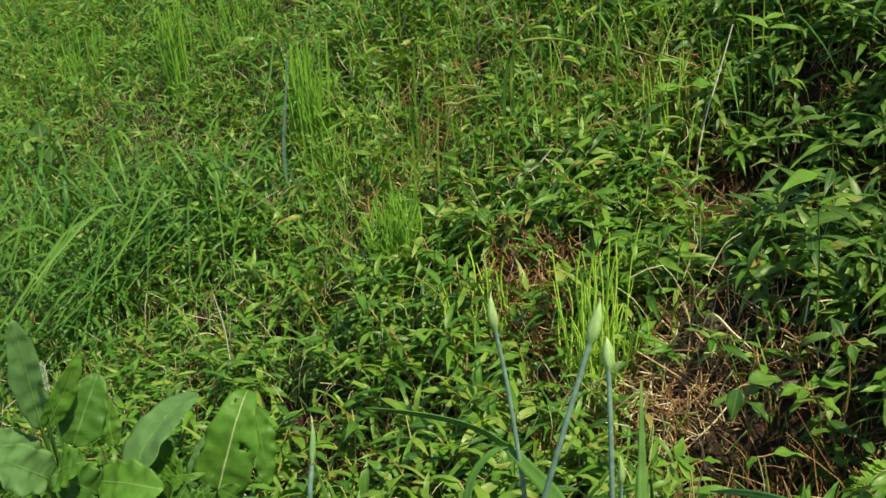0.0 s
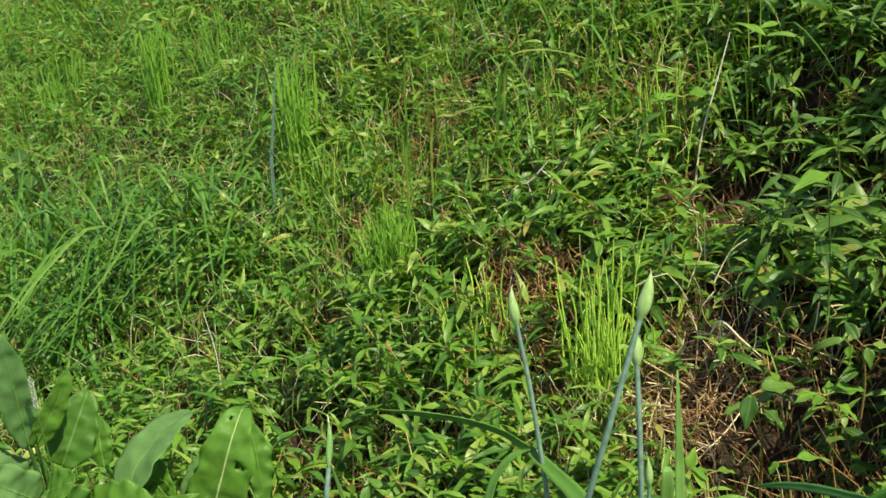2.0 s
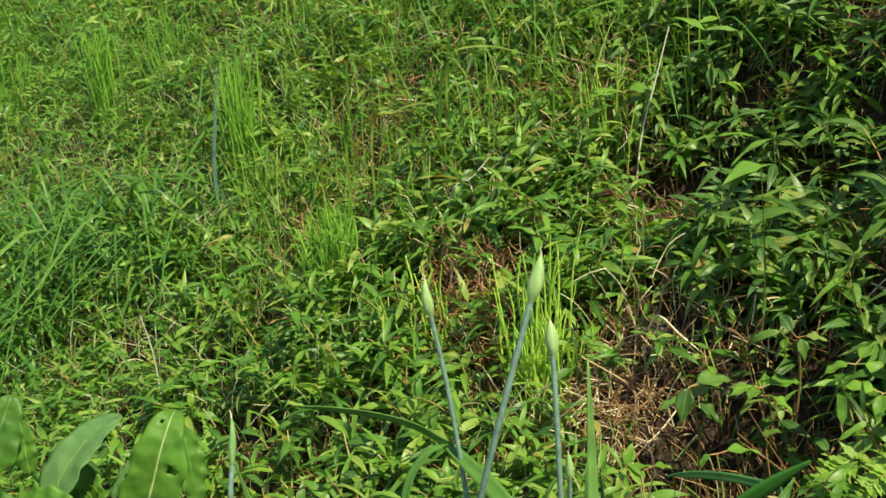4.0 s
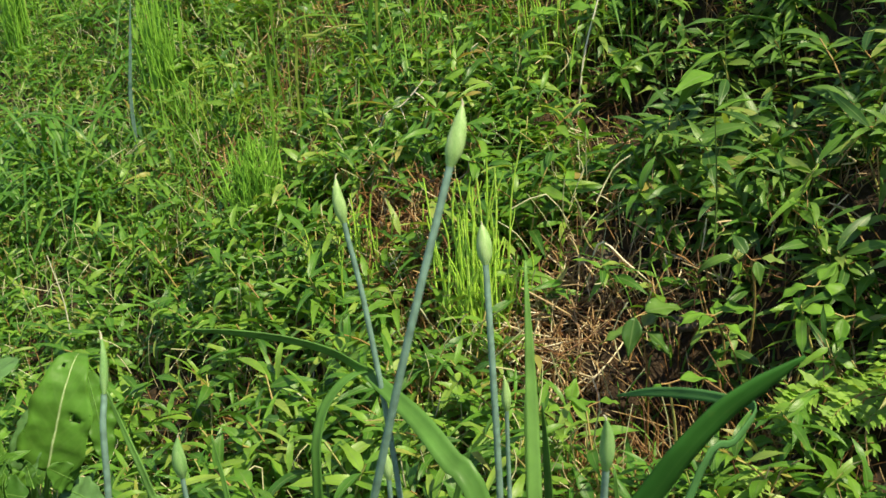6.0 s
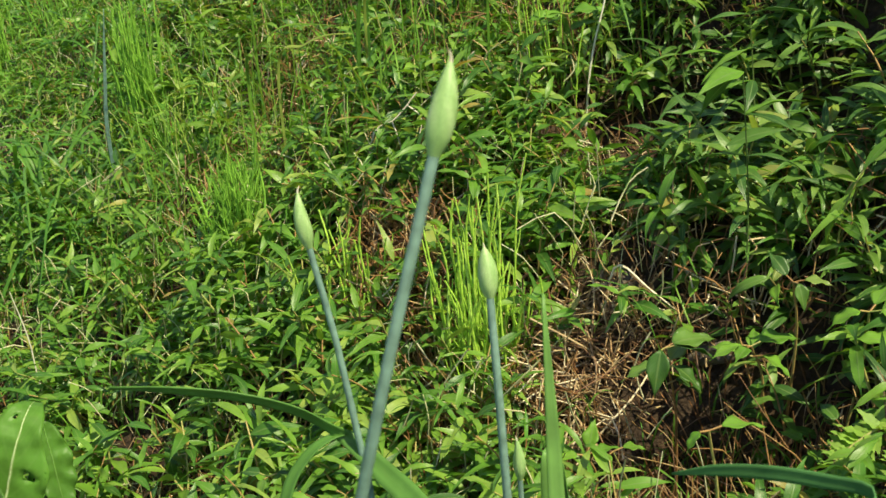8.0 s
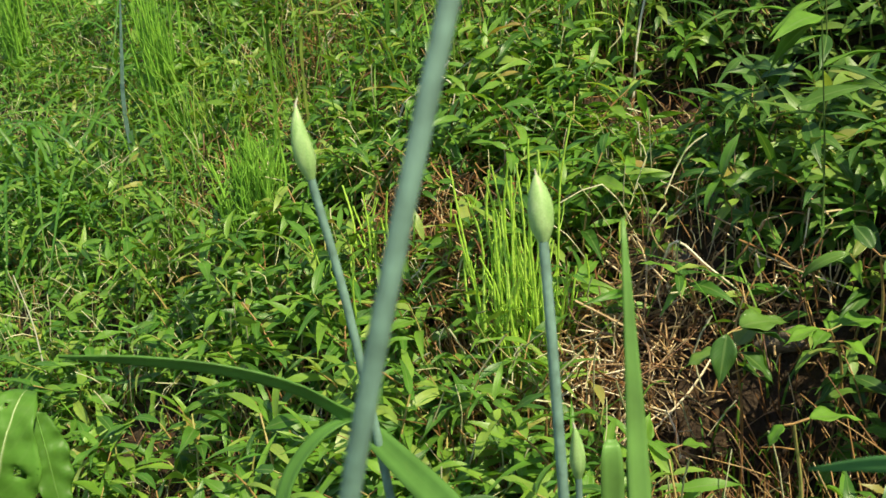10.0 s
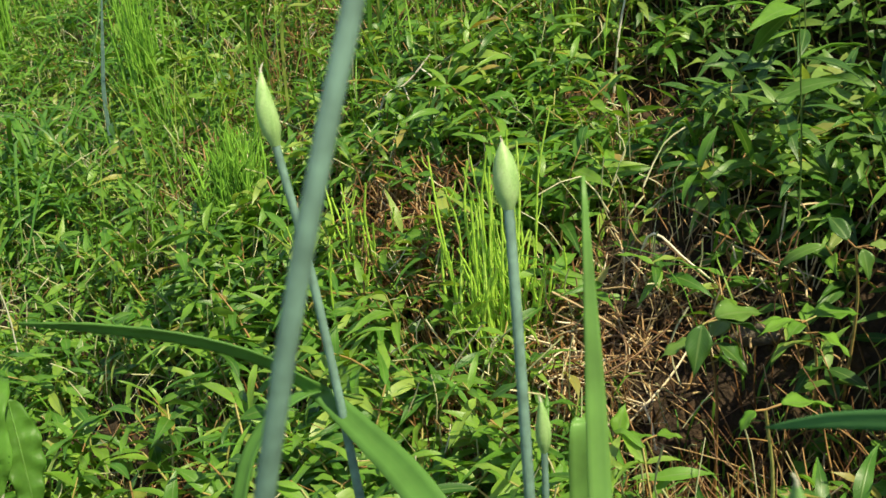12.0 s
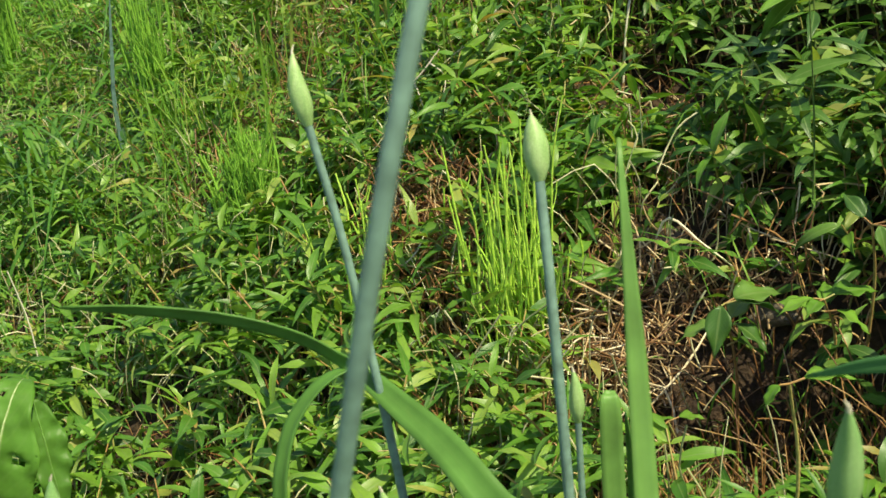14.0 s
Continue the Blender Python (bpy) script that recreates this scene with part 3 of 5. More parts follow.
def build_weeds():
    r = np.random.default_rng(33)
    spots = planted()
    spots.sort(key=lambda s: s[1] - 0.5 * s[0])
    first, loose = {}, {"weed": Pile(), "grassy": Pile(), "tall": Pile()}
    labels = {"weed": "low green smartweed sprig with reddish stem on the bank", "grassy": "small stiltgrass sprig with narrow green leaves on the bank",
              "tall": "tall leafy smartweed shoot with broad lance-shaped leaves"}
    near, most = {"weed": 0, "grassy": 0, "tall": 0}, {"weed": 230, "grassy": 90, "tall": 110}
    for x, y, rows in spots:
        kind = sprig_kind(x, y, r)
        number = int(r.integers(len(SPRIGS[kind])))
        size = r.uniform(0.78, 1.16) * (1 + 0.24 * max(0, y - 1.6) + (0.62 * min(0.5, max(0, 1.45 - y)) if x < 0.08 and kind != "tall" else 0.0))
        tilt = pose(*foot(x, y), r.normal(-4, 9), r.normal(-6, 9), r.uniform(0, 360)) @ Matrix.Scale(size, 4)
        if near[kind] < most[kind] and x > -0.34 and r.random() < 0.75:
            near[kind] += 1
            if (kind, number) not in first:
                stem, leaves = SPRIGS[kind][number]
                name = {"weed": "smartweed_sprig", "grassy": "stiltgrass_sprig", "tall": "smartweed_shoot"}[kind]
                ob = thing(name, labels[kind], "weed", group="weed sprigs on the bank")
                part("stem", stem, STEM, ob, "thin reddish stem")
                for n, m in leaves:
                    part("leaf", LEAF_MESH[kind][n], None, ob, m=m)
                ob.matrix_basis = tilt
                first[(kind, number)] = ob
                ob.scale = (size,) * 3
            else:
                src = first[(kind, number)]
                s = src.scale[0]
                copy_thing(src, tilt @ Matrix.Scale(1 / s, 4))
        else:
            piece, slots = BAKED[kind][number]
            loose[kind].add(piece, arr(tilt), slots)
    for kind, pile in loose.items():
        ob = new({"weed": "smartweed_carpet", "grassy": "stiltgrass_carpet", "tall": "smartweed_thicket"}[kind],
                 mesh_of(kind + "_carpet", pile.piece(), [LEAF_MATERIAL[kind], STEM], pile.slots()))
        tagged(ob, {"weed": "dense carpet of low green smartweed covering the bank", "grassy": "fine narrow-leaved stiltgrass carpet over the bank",
                    "tall": "thicket of tall dark green smartweed up the bank"}[kind], "weeds", kind="stuff")


build_weeds()


def light_sprigs(kind, count):
    """Sprigs of the same habit from leaves with fewer faces."""
    leaves = leaf_set(5, (0.038, 0.060), (0.009, 0.012) if kind == "weed" else (0.0064, 0.0082), 4)
    out = []
    for n in range(count):
        stem, poses = SPRIGS[kind][n]
        pile = Pile()
        pile.add(tube(stem[0].reshape(9, 4, 3).mean(1)[::4], 0.001, 3), None, 1)
        for k, m in poses:
            pile.add(leaves[k % 5], arr(m), 0)
        out.append((pile.piece(), pile.slots()))
    return out


def build_outer_carpet():
    """The same weeds go on over the rest of the bank, in looser and larger sprigs."""
    r = np.random.default_rng(91)
    light = {k: light_sprigs(k, 8) for k in ("weed", "grassy")}
    pile = Pile()
    for n in range(6000):
        if n < 4000:
            a, d = r.uniform(0, 6.3), 4.6 * math.sqrt(r.random()) * r.uniform(0.8, 1.0)
            x, y = -0.5 + d * math.cos(a), 1.9 + d * math.sin(a)
        else:
            x, y = r.uniform(-1.3, 1.1), r.uniform(-1.2, 0.95)
        near = -1.2 < x < 1.0 and y < 1.9
        left, right = -0.57 - 0.42 * (y - 0.6), 0.64 if y < 1.85 else 0.64 - (y - 1.85) / 1.22
        if left < x < right and 0.40 < y < 5.5:
            continue
        kind = "weed" if r.random() < 0.6 else "grassy"
        size = r.uniform(0.7, 1.05) if near else r.uniform(1.5, 2.3)
        piece, slots = light[kind][int(r.integers(8))]
        pile.add(piece, arr(pose(*foot(x, y), r.normal(0, 9), r.normal(0, 9), r.uniform(0, 360)) @ Matrix.Scale(size, 4)), slots)
    ob = new("weedy_bank", mesh_of("weedy_bank", pile.piece(), [WEED, STEM], pile.slots()))
    tagged(ob, "loose green weeds growing over the rest of the bank", "weeds", kind="stuff")


build_outer_carpet()


def build_fine_grass():
    """Thin blades and stems that stand between the leaves, most of them up the slope and to its low side."""
    r = np.random.default_rng(55)
    pile = Pile()
    for _ in range(7500):
        y = 0.8 + 3.9 * r.random() ** 1.25
        x = r.uniform(-0.5 - 0.42 * (y - 0.6), min(0.62, 0.62 - (y - 1.9) / 1.22))
        left = -x + 0.45 * (y - 1.2)
        if r.random() > min(0.62, max(0.10, 0.25 + 0.9 * left)):
            continue
        ln = r.uniform(0.05, 0.13) * (1 + 0.15 * max(0, y - 1.5))
        a = r.uniform(0, 6.3)
        d = np.array([math.cos(a), math.sin(a), 0])
        out = ln * r.uniform(0.25, 1.0)
        b = np.array(foot(x, y))
        pts = [b, b + d * out * 0.15 + (0, 0, ln * 0.5), b + d * out * 0.55 + (0, 0, ln * 0.82), b + d * out * 1.15 + (0, 0, ln * r.uniform(0.35, 0.95))]
        w = r.uniform(0.0016, 0.0042) * (1 + 0.15 * max(0, y - 1.5))
        pile.add(blade(pts, [w * 0.7, w, w * 0.8, w * 0.1], (-d[1], d[0], 0.3 * r.normal()), rows=6, thick=0, cols=3))
    for _ in range(1250):
        x, y = r.uniform(-0.30, 0.46), r.uniform(1.40, 2.6)
        ln, a = r.uniform(0.09, 0.19), r.uniform(0, 6.3)
        d = np.array([math.cos(a), math.sin(a), 0])
        b = np.array(foot(x, y))
        out = ln * abs(r.normal(0.2, 0.55))
        w = r.uniform(0.0014, 0.0030)
        pile.add(blade([b, b + d * out * 0.2 + (0, 0, ln * 0.5), b + d * out * 0.6 + (0, 0, ln * 0.85), b + d * out + (0, 0, ln)], [w * 0.8, w, w * 0.8, w * 0.15], (-d[1], d[0], 0.2), rows=6, thick=0, cols=3), None, 1)
    for _ in range(380):
        x, y = r.normal(0.330, 0.05), r.normal(0.868, 0.035)
        ln, a = r.uniform(0.03, 0.075), r.uniform(0, 6.3)
        d = np.array([math.cos(a), math.sin(a), 0])
        b = np.array(foot(x, y))
        out = ln * r.uniform(0.2, 0.9)
        w = r.uniform(0.0012, 0.0028)
        pile.add(blade([b, b + d * out * 0.2 + (0, 0, ln * 0.5), b + d * out * 0.6 + (0, 0, ln * 0.8), b + d * out + (0, 0, ln * 0.75)], [w * 0.8, w, w * 0.8, w * 0.15], (-d[1], d[0], 0.2), rows=6, thick=0, cols=3))
    ob = new("fine_grass", mesh_of("fine_grass", pile.piece(), [GRASSY, YOUNG], pile.slots()))
    tagged(ob, "thin green grass blades standing among the weeds", "grass", kind="stuff")


build_fine_grass()


# ---- dead straw and litter ----
def straw_piece(r, length, radius, flat=0.25, rise=0.15):
    a, el = r.uniform(0, 6.3), r.normal(rise, flat)
    d = np.array([math.cos(a) * math.cos(el), math.sin(a) * math.cos(el), math.sin(el)])
    k = np.array([r.normal(), r.normal(), abs(r.normal()) * 0.6]) * length * (0.10 if r.random() < 0.45 else 0.26)
    p = np.array([-d * length / 2, k * 0.8 + d * length * r.uniform(-0.2, 0.2), d * length / 2])
    return tube(smooth_path(p, 5), radius, 3)


def build_litter():
    r = np.random.default_rng(5)
    pile = Pile()
    for cx, cy, sx, sy, count, low, high, up in ((0.256, 0.985, 0.027, 0.036, 210, 0.022, 0.065, 0.035), (0.30, 0.93, 0.04, 0.03, 40, 0.02, 0.055, 0.02), (0.33, 1.02, 0.05, 0.03, 110, 0.02, 0.055, 0.03),
                                                 (0.38, 0.86, 0.08, 0.06, 15, 0.03, 0.08, 0.03), (0.24, 1.02, 0.03, 0.04, 90, 0.05, 0.10, 0.04),
                                                 (0.39, 1.30, 0.05, 0.06, 150, 0.02, 0.08, 0.02)):
        for _ in range(count):
            x, y = r.normal(cx, sx), r.normal(cy, sy)
            m = np.eye(4); m[:3, 3] = (x, y, ground_z(x, y) + r.uniform(0.0, up))
            pile.add(straw_piece(r, r.uniform(low, high), r.uniform(0.0004, 0.0012), 0.55), m, int(r.random() < (0.22 if cy < 1.0 else 0.25 if cy < 1.2 else 0.85)))
    ob = new("straw_heap", mesh_of("straw_heap", pile.piece(), [STRAW, LITTER], pile.slots()))
    tagged(ob, "heap of dry tan straw and dead stems on bare soil", "straw", kind="stuff")
    pile = Pile()
    spots = [(r.normal(0.345, 0.065), r.normal(0.865, 0.045)) if k < 430 else (r.normal(0.36, 0.07), r.normal(0.785, 0.03)) for k in range(540)]
    for cx, cy in ((0.131, 1.08), (0.159, 0.965), (0.167, 0.905), (0.199, 1.0), (0.117, 0.96), (0.10, 1.02), (0.02, 1.03)):
        spots += [(r.normal(cx, 0.028), r.normal(cy, 0.028)) for _ in range(80)]
    for x, y in spots:
        b = np.array([x, y, float(ground_z(x, y)) - 0.004])
        ln, lean = r.uniform(0.03, 0.085), r.normal(0, 0.5, 2)
        top = b + np.array([lean[0], lean[1], 1.0]) * ln
        mid = (b + top) / 2 + r.normal(0, 0.004, 3)
        # brown stems, with extra dark rusty ones standing in for the hollow's shade
        pile.add(tube(smooth_path([b, mid, top], 5), np.linspace(1.0, 0.5, 5) * r.uniform(0.0005, 0.0011), 4), None, int(r.choice(3, p=(0.32, 0.04, 0.64))))
    ob = new("dead_stubble", mesh_of("dead_stubble", pile.piece(), [LITTER, STRAW, RUSTY], pile.slots()))
    tagged(ob, "upright dead brown and pale stems in a dark hollow of the bank", "dead stems", kind="stuff")
    pile = Pile()
    for _ in range(16000):
        y = 0.6 + 2.6 * r.random() ** 1.6
        x = r.uniform(-0.5 - 0.42 * (y - 0.6), 0.7)
        if (x - 0.345) ** 2 + (y - 0.85) ** 2 < 0.075 ** 2 and r.random() < 0.15 or (x - 0.47) ** 2 + (y - 1.26) ** 2 < 0.13 ** 2 and r.random() < 0.8:
            continue
        if (x < 0.12 and r.random() < 0.5) or (x > 0.29 and y < 0.95 and r.random() < 0.7):
            continue
        m = np.eye(4); m[:3, 3] = (x, y, ground_z(x, y) + r.uniform(0.0, 0.05))
        pile.add(straw_piece(r, r.uniform(0.02, 0.065), r.uniform(0.00035, 0.0008), 0.35, 1.15), m, int(r.random() < 0.3))
    for _ in range(1700):
        y = 0.75 + 2.1 * r.random() ** 0.9
        x = r.uniform(-0.45 - 0.42 * (y - 0.6), 0.34)
        m = np.eye(4); m[:3, 3] = (x, y, ground_z(x, y) + r.uniform(0.045, 0.085))
        pile.add(straw_piece(r, r.uniform(0.03, 0.075), r.uniform(0.0004, 0.0009), 0.35, 1.15), m, 2)
    for cx, cy, s in ((-0.028, 1.77, 0.05), (-0.045, 1.93, 0.06), (0.122, 1.19, 0.030), (0.118, 1.17, 0.035), (0.13, 1.245, 0.03), (-0.02, 1.5, 0.07), (0.09, 1.27, 0.04), (0.10, 1.22, 0.03), (0.115, 1.27, 0.04), (0.1, 1.9, 0.09), (-0.15, 1.62, 0.07), (0.2, 1.62, 0.06), (0.3, 1.5, 0.05), (0.02, 1.12, 0.06), (0.10, 1.10, 0.04), (-0.12, 1.1, 0.05), (0.45, 1.0, 0.06)):
        for _ in range(120):
            x, y = r.normal(cx, s), r.normal(cy, s)
            m = np.eye(4); m[:3, 3] = (x, y, ground_z(x, y) + r.uniform(0.02, 0.07 if cy < 1.4 else 0.09))
            pile.add(straw_piece(r, r.uniform(0.025, 0.06), r.uniform(0.0005, 0.0011), 0.6, 0.9), m, 1 if r.random() < 0.15 else 3)
    ob = new("dead_stem_litter", mesh_of("dead_stem_litter", pile.piece(), [LITTER, STRAW, PALE_STEM, RUSTY], pile.slots()))
    tagged(ob, "brown dead stems and straw scattered under the weeds", "litter", kind="stuff")


build_litter()


# ---- horsetail tufts ----
def rush_stem(r, high, lean, radius, nodes, curve):
    p = smooth_path([(0, 0, 0), (lean[0] * 0.3, lean[1] * 0.3, high * 0.4), (lean[0] * 0.65 + curve, lean[1] * 0.65, high * 0.75), (lean[0], lean[1], high)], nodes * 2 + 1)
    rad = np.where(np.arange(len(p)) % 2 == 0, radius * 1.42, radius * 0.85) * np.linspace(1.0, 0.72, len(p))
    return tube(p, rad, 5), p


def horsetail(x, y, count, low, high, spread, radius, material, label, branches=0.0, seed=1, fan=0.25):
    r = np.random.default_rng(seed)
    ob = thing("horsetail_tuft", label, "horsetail", foot(x, y), group="horsetail tufts")
    for i in range(count):
        bx, by = r.normal(0, spread * 0.5), r.normal(0, spread * 0.5)
        h = r.uniform(low, high)
        lean = (bx * fan * h / 0.04 * 0.5 + r.normal(0, 0.008), r.normal(0, 0.012))
        piece, p = rush_stem(r, h, lean, radius * r.uniform(0.8, 1.15), max(4, int(h / 0.016)), r.normal(0, 0.004))
        at = Vector((bx, by, float(ground_z(x + bx, y + by) - ground_z(x, y))))
        stem = part("stem", piece, material, ob, m=Matrix.Translation(at))
        if branches:
            pile = Pile()
            for k in range(2, len(p) - 2, 2):
                for _ in range(int(r.poisson(branches))):
                    a, ln = r.uniform(0, 6.3), r.uniform(0.02, 0.05) * (1 - 0.5 * k / len(p))
                    tip = p[k] + np.array([math.cos(a) * 0.45, math.sin(a) * 0.45, 0.85]) * ln
                    pile.add(tube(smooth_path([p[k], (p[k] + tip) / 2 + np.array([math.cos(a), math.sin(a), -0.2]) * ln * 0.12, tip], 4), 0.0004 + radius * 0.2, 3))
            if pile.count:
                tagged(part("side_growth", pile.piece(), material, stem, "thin upright side branchlets"), kind="stuff")
    return ob


BRIGHT = "tuft of bright yellow-green bare horsetail stems above the weeds"
FINE = "feathery green horsetail tuft among low weeds"
horsetail(0.188, 1.050, 46, 0.09, 0.225, 0.036, 0.0012, RUSH, BRIGHT, seed=11, branches=0.2, fan=0.26)
horsetail(0.193, 1.035, 34, 0.06, 0.15, 0.036, 0.0011, RUSH, "dense low tuft of bright yellow-green horsetail stems", seed=31, branches=0.35, fan=0.22)
horsetail(0.056, 1.19, 26, 0.08, 0.16, 0.045, 0.0012, RUSH, "small tuft of yellow-green horsetail stems", seed=12, branches=0.1)
horsetail(-0.088, 1.42, 60, 0.095, 0.165, 0.028, 0.0013, RUSH_MID, FINE, seed=13, branches=1.4, fan=0.35)
horsetail(-0.318, 1.98, 46, 0.14, 0.26, 0.036, 0.0015, RUSH_MID, "tall dense green horsetail tuft beside a blue-green blade", seed=14, branches=0.5, fan=0.12)
horsetail(-0.81, 2.71, 44, 0.14, 0.27, 0.030, 0.0018, RUSH_MID, "yellow-green feathery horsetail tuft higher on the bank", seed=15, branches=0.8, fan=0.1)
horsetail(-0.64, 2.76, 26, 0.12, 0.22, 0.045, 0.0017, RUSH_DIM, FINE, seed=16, branches=0.8)
horsetail(-1.28, 3.20, 26, 0.14, 0.27, 0.05, 0.0020, RUSH_DIM, FINE, seed=17, branches=0.8)
horsetail(-1.94, 4.39, 20, 0.18, 0.3, 0.09, 0.0024, RUSH_DIM, FINE, seed=18, branches=0.7)
horsetail(0.315, 1.43, 16, 0.10, 0.18, 0.045, 0.0010, RUSH, "loose tuft of yellow-green horsetail stems", seed=19, branches=0.08)
horsetail(0.41, 1.67, 18, 0.10, 0.20, 0.08, 0.0013, RUSH_DIM, FINE, seed=20, branches=0.4)
horsetail(0.14, 1.60, 14, 0.08, 0.16, 0.07, 0.0011, RUSH_DIM, FINE, seed=22, branches=0.3)
horsetail(-0.20, 1.78, 12, 0.08, 0.14, 0.05, 0.0012, RUSH_DIM, FINE, seed=23, branches=0.6)
horsetail(0.25, 1.85, 16, 0.10, 0.20, 0.10, 0.0013, RUSH_DIM, FINE, seed=24, branches=0.4)


# ---- arching grass tussocks ----
def tussock(x, y, count, low, high, width, seed, label, droop=1.0, spread=0.05):
    r = np.random.default_rng(seed)
    ob = thing("grass_tussock", label, "grass", foot(x, y), group="grass tussocks")
    for i in range(count):
        a = r.uniform(0, 6.3)
        ln = r.uniform(low, high)
        out = ln * r.uniform(0.55, 1.15) * droop
        up = ln * r.uniform(0.36, 0.66)
        d = np.array([math.cos(a), math.sin(a), 0])
        b = np.array([r.normal(0, spread), r.normal(0, spread), 0])
        b[2] = ground_z(x + b[0], y + b[1]) - ground_z(x, y)
        k = r.uniform(0.40, 0.92)
        pts = [b, b + d * out * 0.15 + (0, 0, up * 0.55), b + d * out * 0.5 + (0, 0, up), b + d * out + (0, 0, up * k), b + d * out * 1.35 + (0, 0, up * (k - 0.28))]
        w = width * (r.uniform(0.6, 1.1) if r.random() < 0.65 else r.uniform(1.1, 1.5))
        part("blade", blade(pts, [w * 0.6, w, w, w * 0.7, w * 0.08], (-d[1], d[0], 0.25 * r.normal()), rows=12, thick=0, cols=3), TUSSOCK, ob)
    return ob


LONG = "tussock of long arching blue-green grass blades"
for n, (x, y, c, lo, hi, w, sp) in enumerate([(-0.70, 1.96, 60, 0.22, 0.40, 0.0072, 0.06), (-0.52, 1.88, 46, 0.18, 0.34, 0.0070, 0.05), (-0.95, 2.15, 50, 0.22, 0.38, 0.0076, 0.07),
                                              (-0.62, 1.74, 36, 0.16, 0.28, 0.006, 0.06), (-0.80, 1.80, 38, 0.18, 0.30, 0.0066, 0.06), (-1.10, 2.35, 30, 0.22, 0.36, 0.0078, 0.07), (-0.40, 1.80, 30, 0.18, 0.32, 0.006, 0.05)]):
    tussock(x, y, c, lo, hi, w, 40 + n, LONG, spread=sp)
for n, (x, y, c) in enumerate([(0.12, 1.85, 10), (0.02, 2.05, 10), (0.30, 1.62, 8), (0.16, 1.72, 8), (-0.25, 2.5, 10), (-0.9, 3.2, 12), (-0.45, 2.35, 9), (0.48, 1.55, 9), (0.36, 1.78, 9), (-1.4, 3.6, 12), (-1.5, 3.0, 12)]):
    tussock(x, y, c, 0.14, 0.27, 0.0045, 70 + n, "thin tuft of pale green grass on the bank", droop=0.7, spread=0.05)


# ---- onion stalks with closed buds ----
def bud_piece(length, radius, hook, plump=0.5, sides=14):
    """A closed flower bud along +z: swollen low down, drawn out to a thin, bent tip."""
    s = np.linspace(0, 1, 20)
    prof = np.interp(s, [0, 0.08, 0.2, 0.34, 0.48, 0.62, 0.76, 0.88, 0.95, 1.0], [0.42, 0.62, 0.87, 0.98, 1.0, 0.92, 0.74, 0.47, 0.27, 0.08])
    slim = np.interp(s, [0, 0.08, 0.2, 0.34, 0.48, 0.62, 0.76, 0.88, 0.95, 1.0], [0.42, 0.62, 0.90, 1.0, 0.93, 0.76, 0.54, 0.32, 0.18, 0.06])
    prof = plump * prof + (1 - plump) * slim
    ang = np.arange(sides) * 2 * math.pi / sides
    rib = 1 + 0.035 * np.cos(ang * 5)
    off = hook * np.clip((s - 0.45) / 0.55, 0, 1) ** 2
    x = prof[:, None] * radius * rib * np.cos(ang) + off[:, None]
    y = prof[:, None] * radius * rib * np.sin(ang)
    z = np.broadcast_to((s * length)[:, None], x.shape)
    uv = np.stack(np.broadcast_arrays(np.linspace(0.1, 0.9, sides)[None], s[:, None]), -1).reshape(-1, 2)
    return (np.stack([x, y, z], -1).reshape(-1, 3), grid_faces(20, sides, True), uv)


def onion_stalk(points, base_radius, top_radius, bud_length, bud_radius, hook, label, plump=0.3, skin=None):
    """Points from the soil up to the bud's base; the bud goes on in the stalk's direction."""
    low = Vector(points[0])
    ob = thing("onion_stalk", label, "onion", low, group="onion stalks in bud")
    p = smooth_path([np.array(q) - np.array(low) for q in points], 30)
    rad = np.linspace(base_radius, top_radius, 30)
    part("scape", tube(p, rad, 14), SCAPE, ob, "smooth blue-green round stem")
    d = Vector(tangents(p)[-1])
    m = Matrix.Translation(Vector(p[-1])) @ d.to_track_quat("Z", "Y").to_matrix().to_4x4()
    bud = part("bud", bud_piece(bud_length, bud_radius, hook, plump), skin or BUD, ob, "closed pale green flower bud", m=m)
    tip = tube(smooth_path([(hook * 0.8, 0, bud_length * 0.93), (hook * 1.05, 0, bud_length * 1.02), (hook * 1.6, 0.0004, bud_length * 1.09)], 5), [0.0006, 0.0005, 0.0004, 0.0003, 0.0001], 5)
    part("tip", tip, PAPER, bud, "dry papery tip")
    return ob


TALL = "tall blue-green onion stalk with a closed pale green bud"
onion_stalk([foot(0.012, 0.412), (0.0359, 0.4059, 0.4055), (0.0598, 0.389, 0.5555), (0.0830, 0.3702, 0.6534), (0.1058, 0.346, 0.7576), (0.1281, 0.3387, 0.8492), (0.1462, 0.3519, 0.9077)], 0.0019, 0.0012, 0.0190, 0.0029, 0.0010, TALL, 0.5)
onion_stalk([foot(0.124, 0.492), (0.1221, 0.5046, 0.4067), (0.118, 0.5201, 0.5567), (0.1138, 0.5355, 0.653), (0.1043, 0.5513, 0.7493), (0.0964, 0.5581, 0.8016)], 0.0020, 0.00135, 0.0235, 0.0034, -0.0022, "slender onion stalk leaning, with a pointed yellow-green bud")
onion_stalk([foot(0.164, 0.475), (0.1673, 0.4884, 0.4267), (0.168, 0.5009, 0.5567), (0.1685, 0.5132, 0.6556), (0.1676, 0.5256, 0.7416), (0.1671, 0.5366, 0.7829)], 0.0023, 0.0016, 0.0205, 0.0040, 0.0006, "upright onion stalk with a plump pale green bud", 1.0)
onion_stalk([foot(0.16, 0.50), (0.174, 0.529, 0.508), (0.176, 0.545, 0.689)], 0.0018, 0.0012, 0.020, 0.0028, 0.0008, "short onion stalk with a narrow young bud")
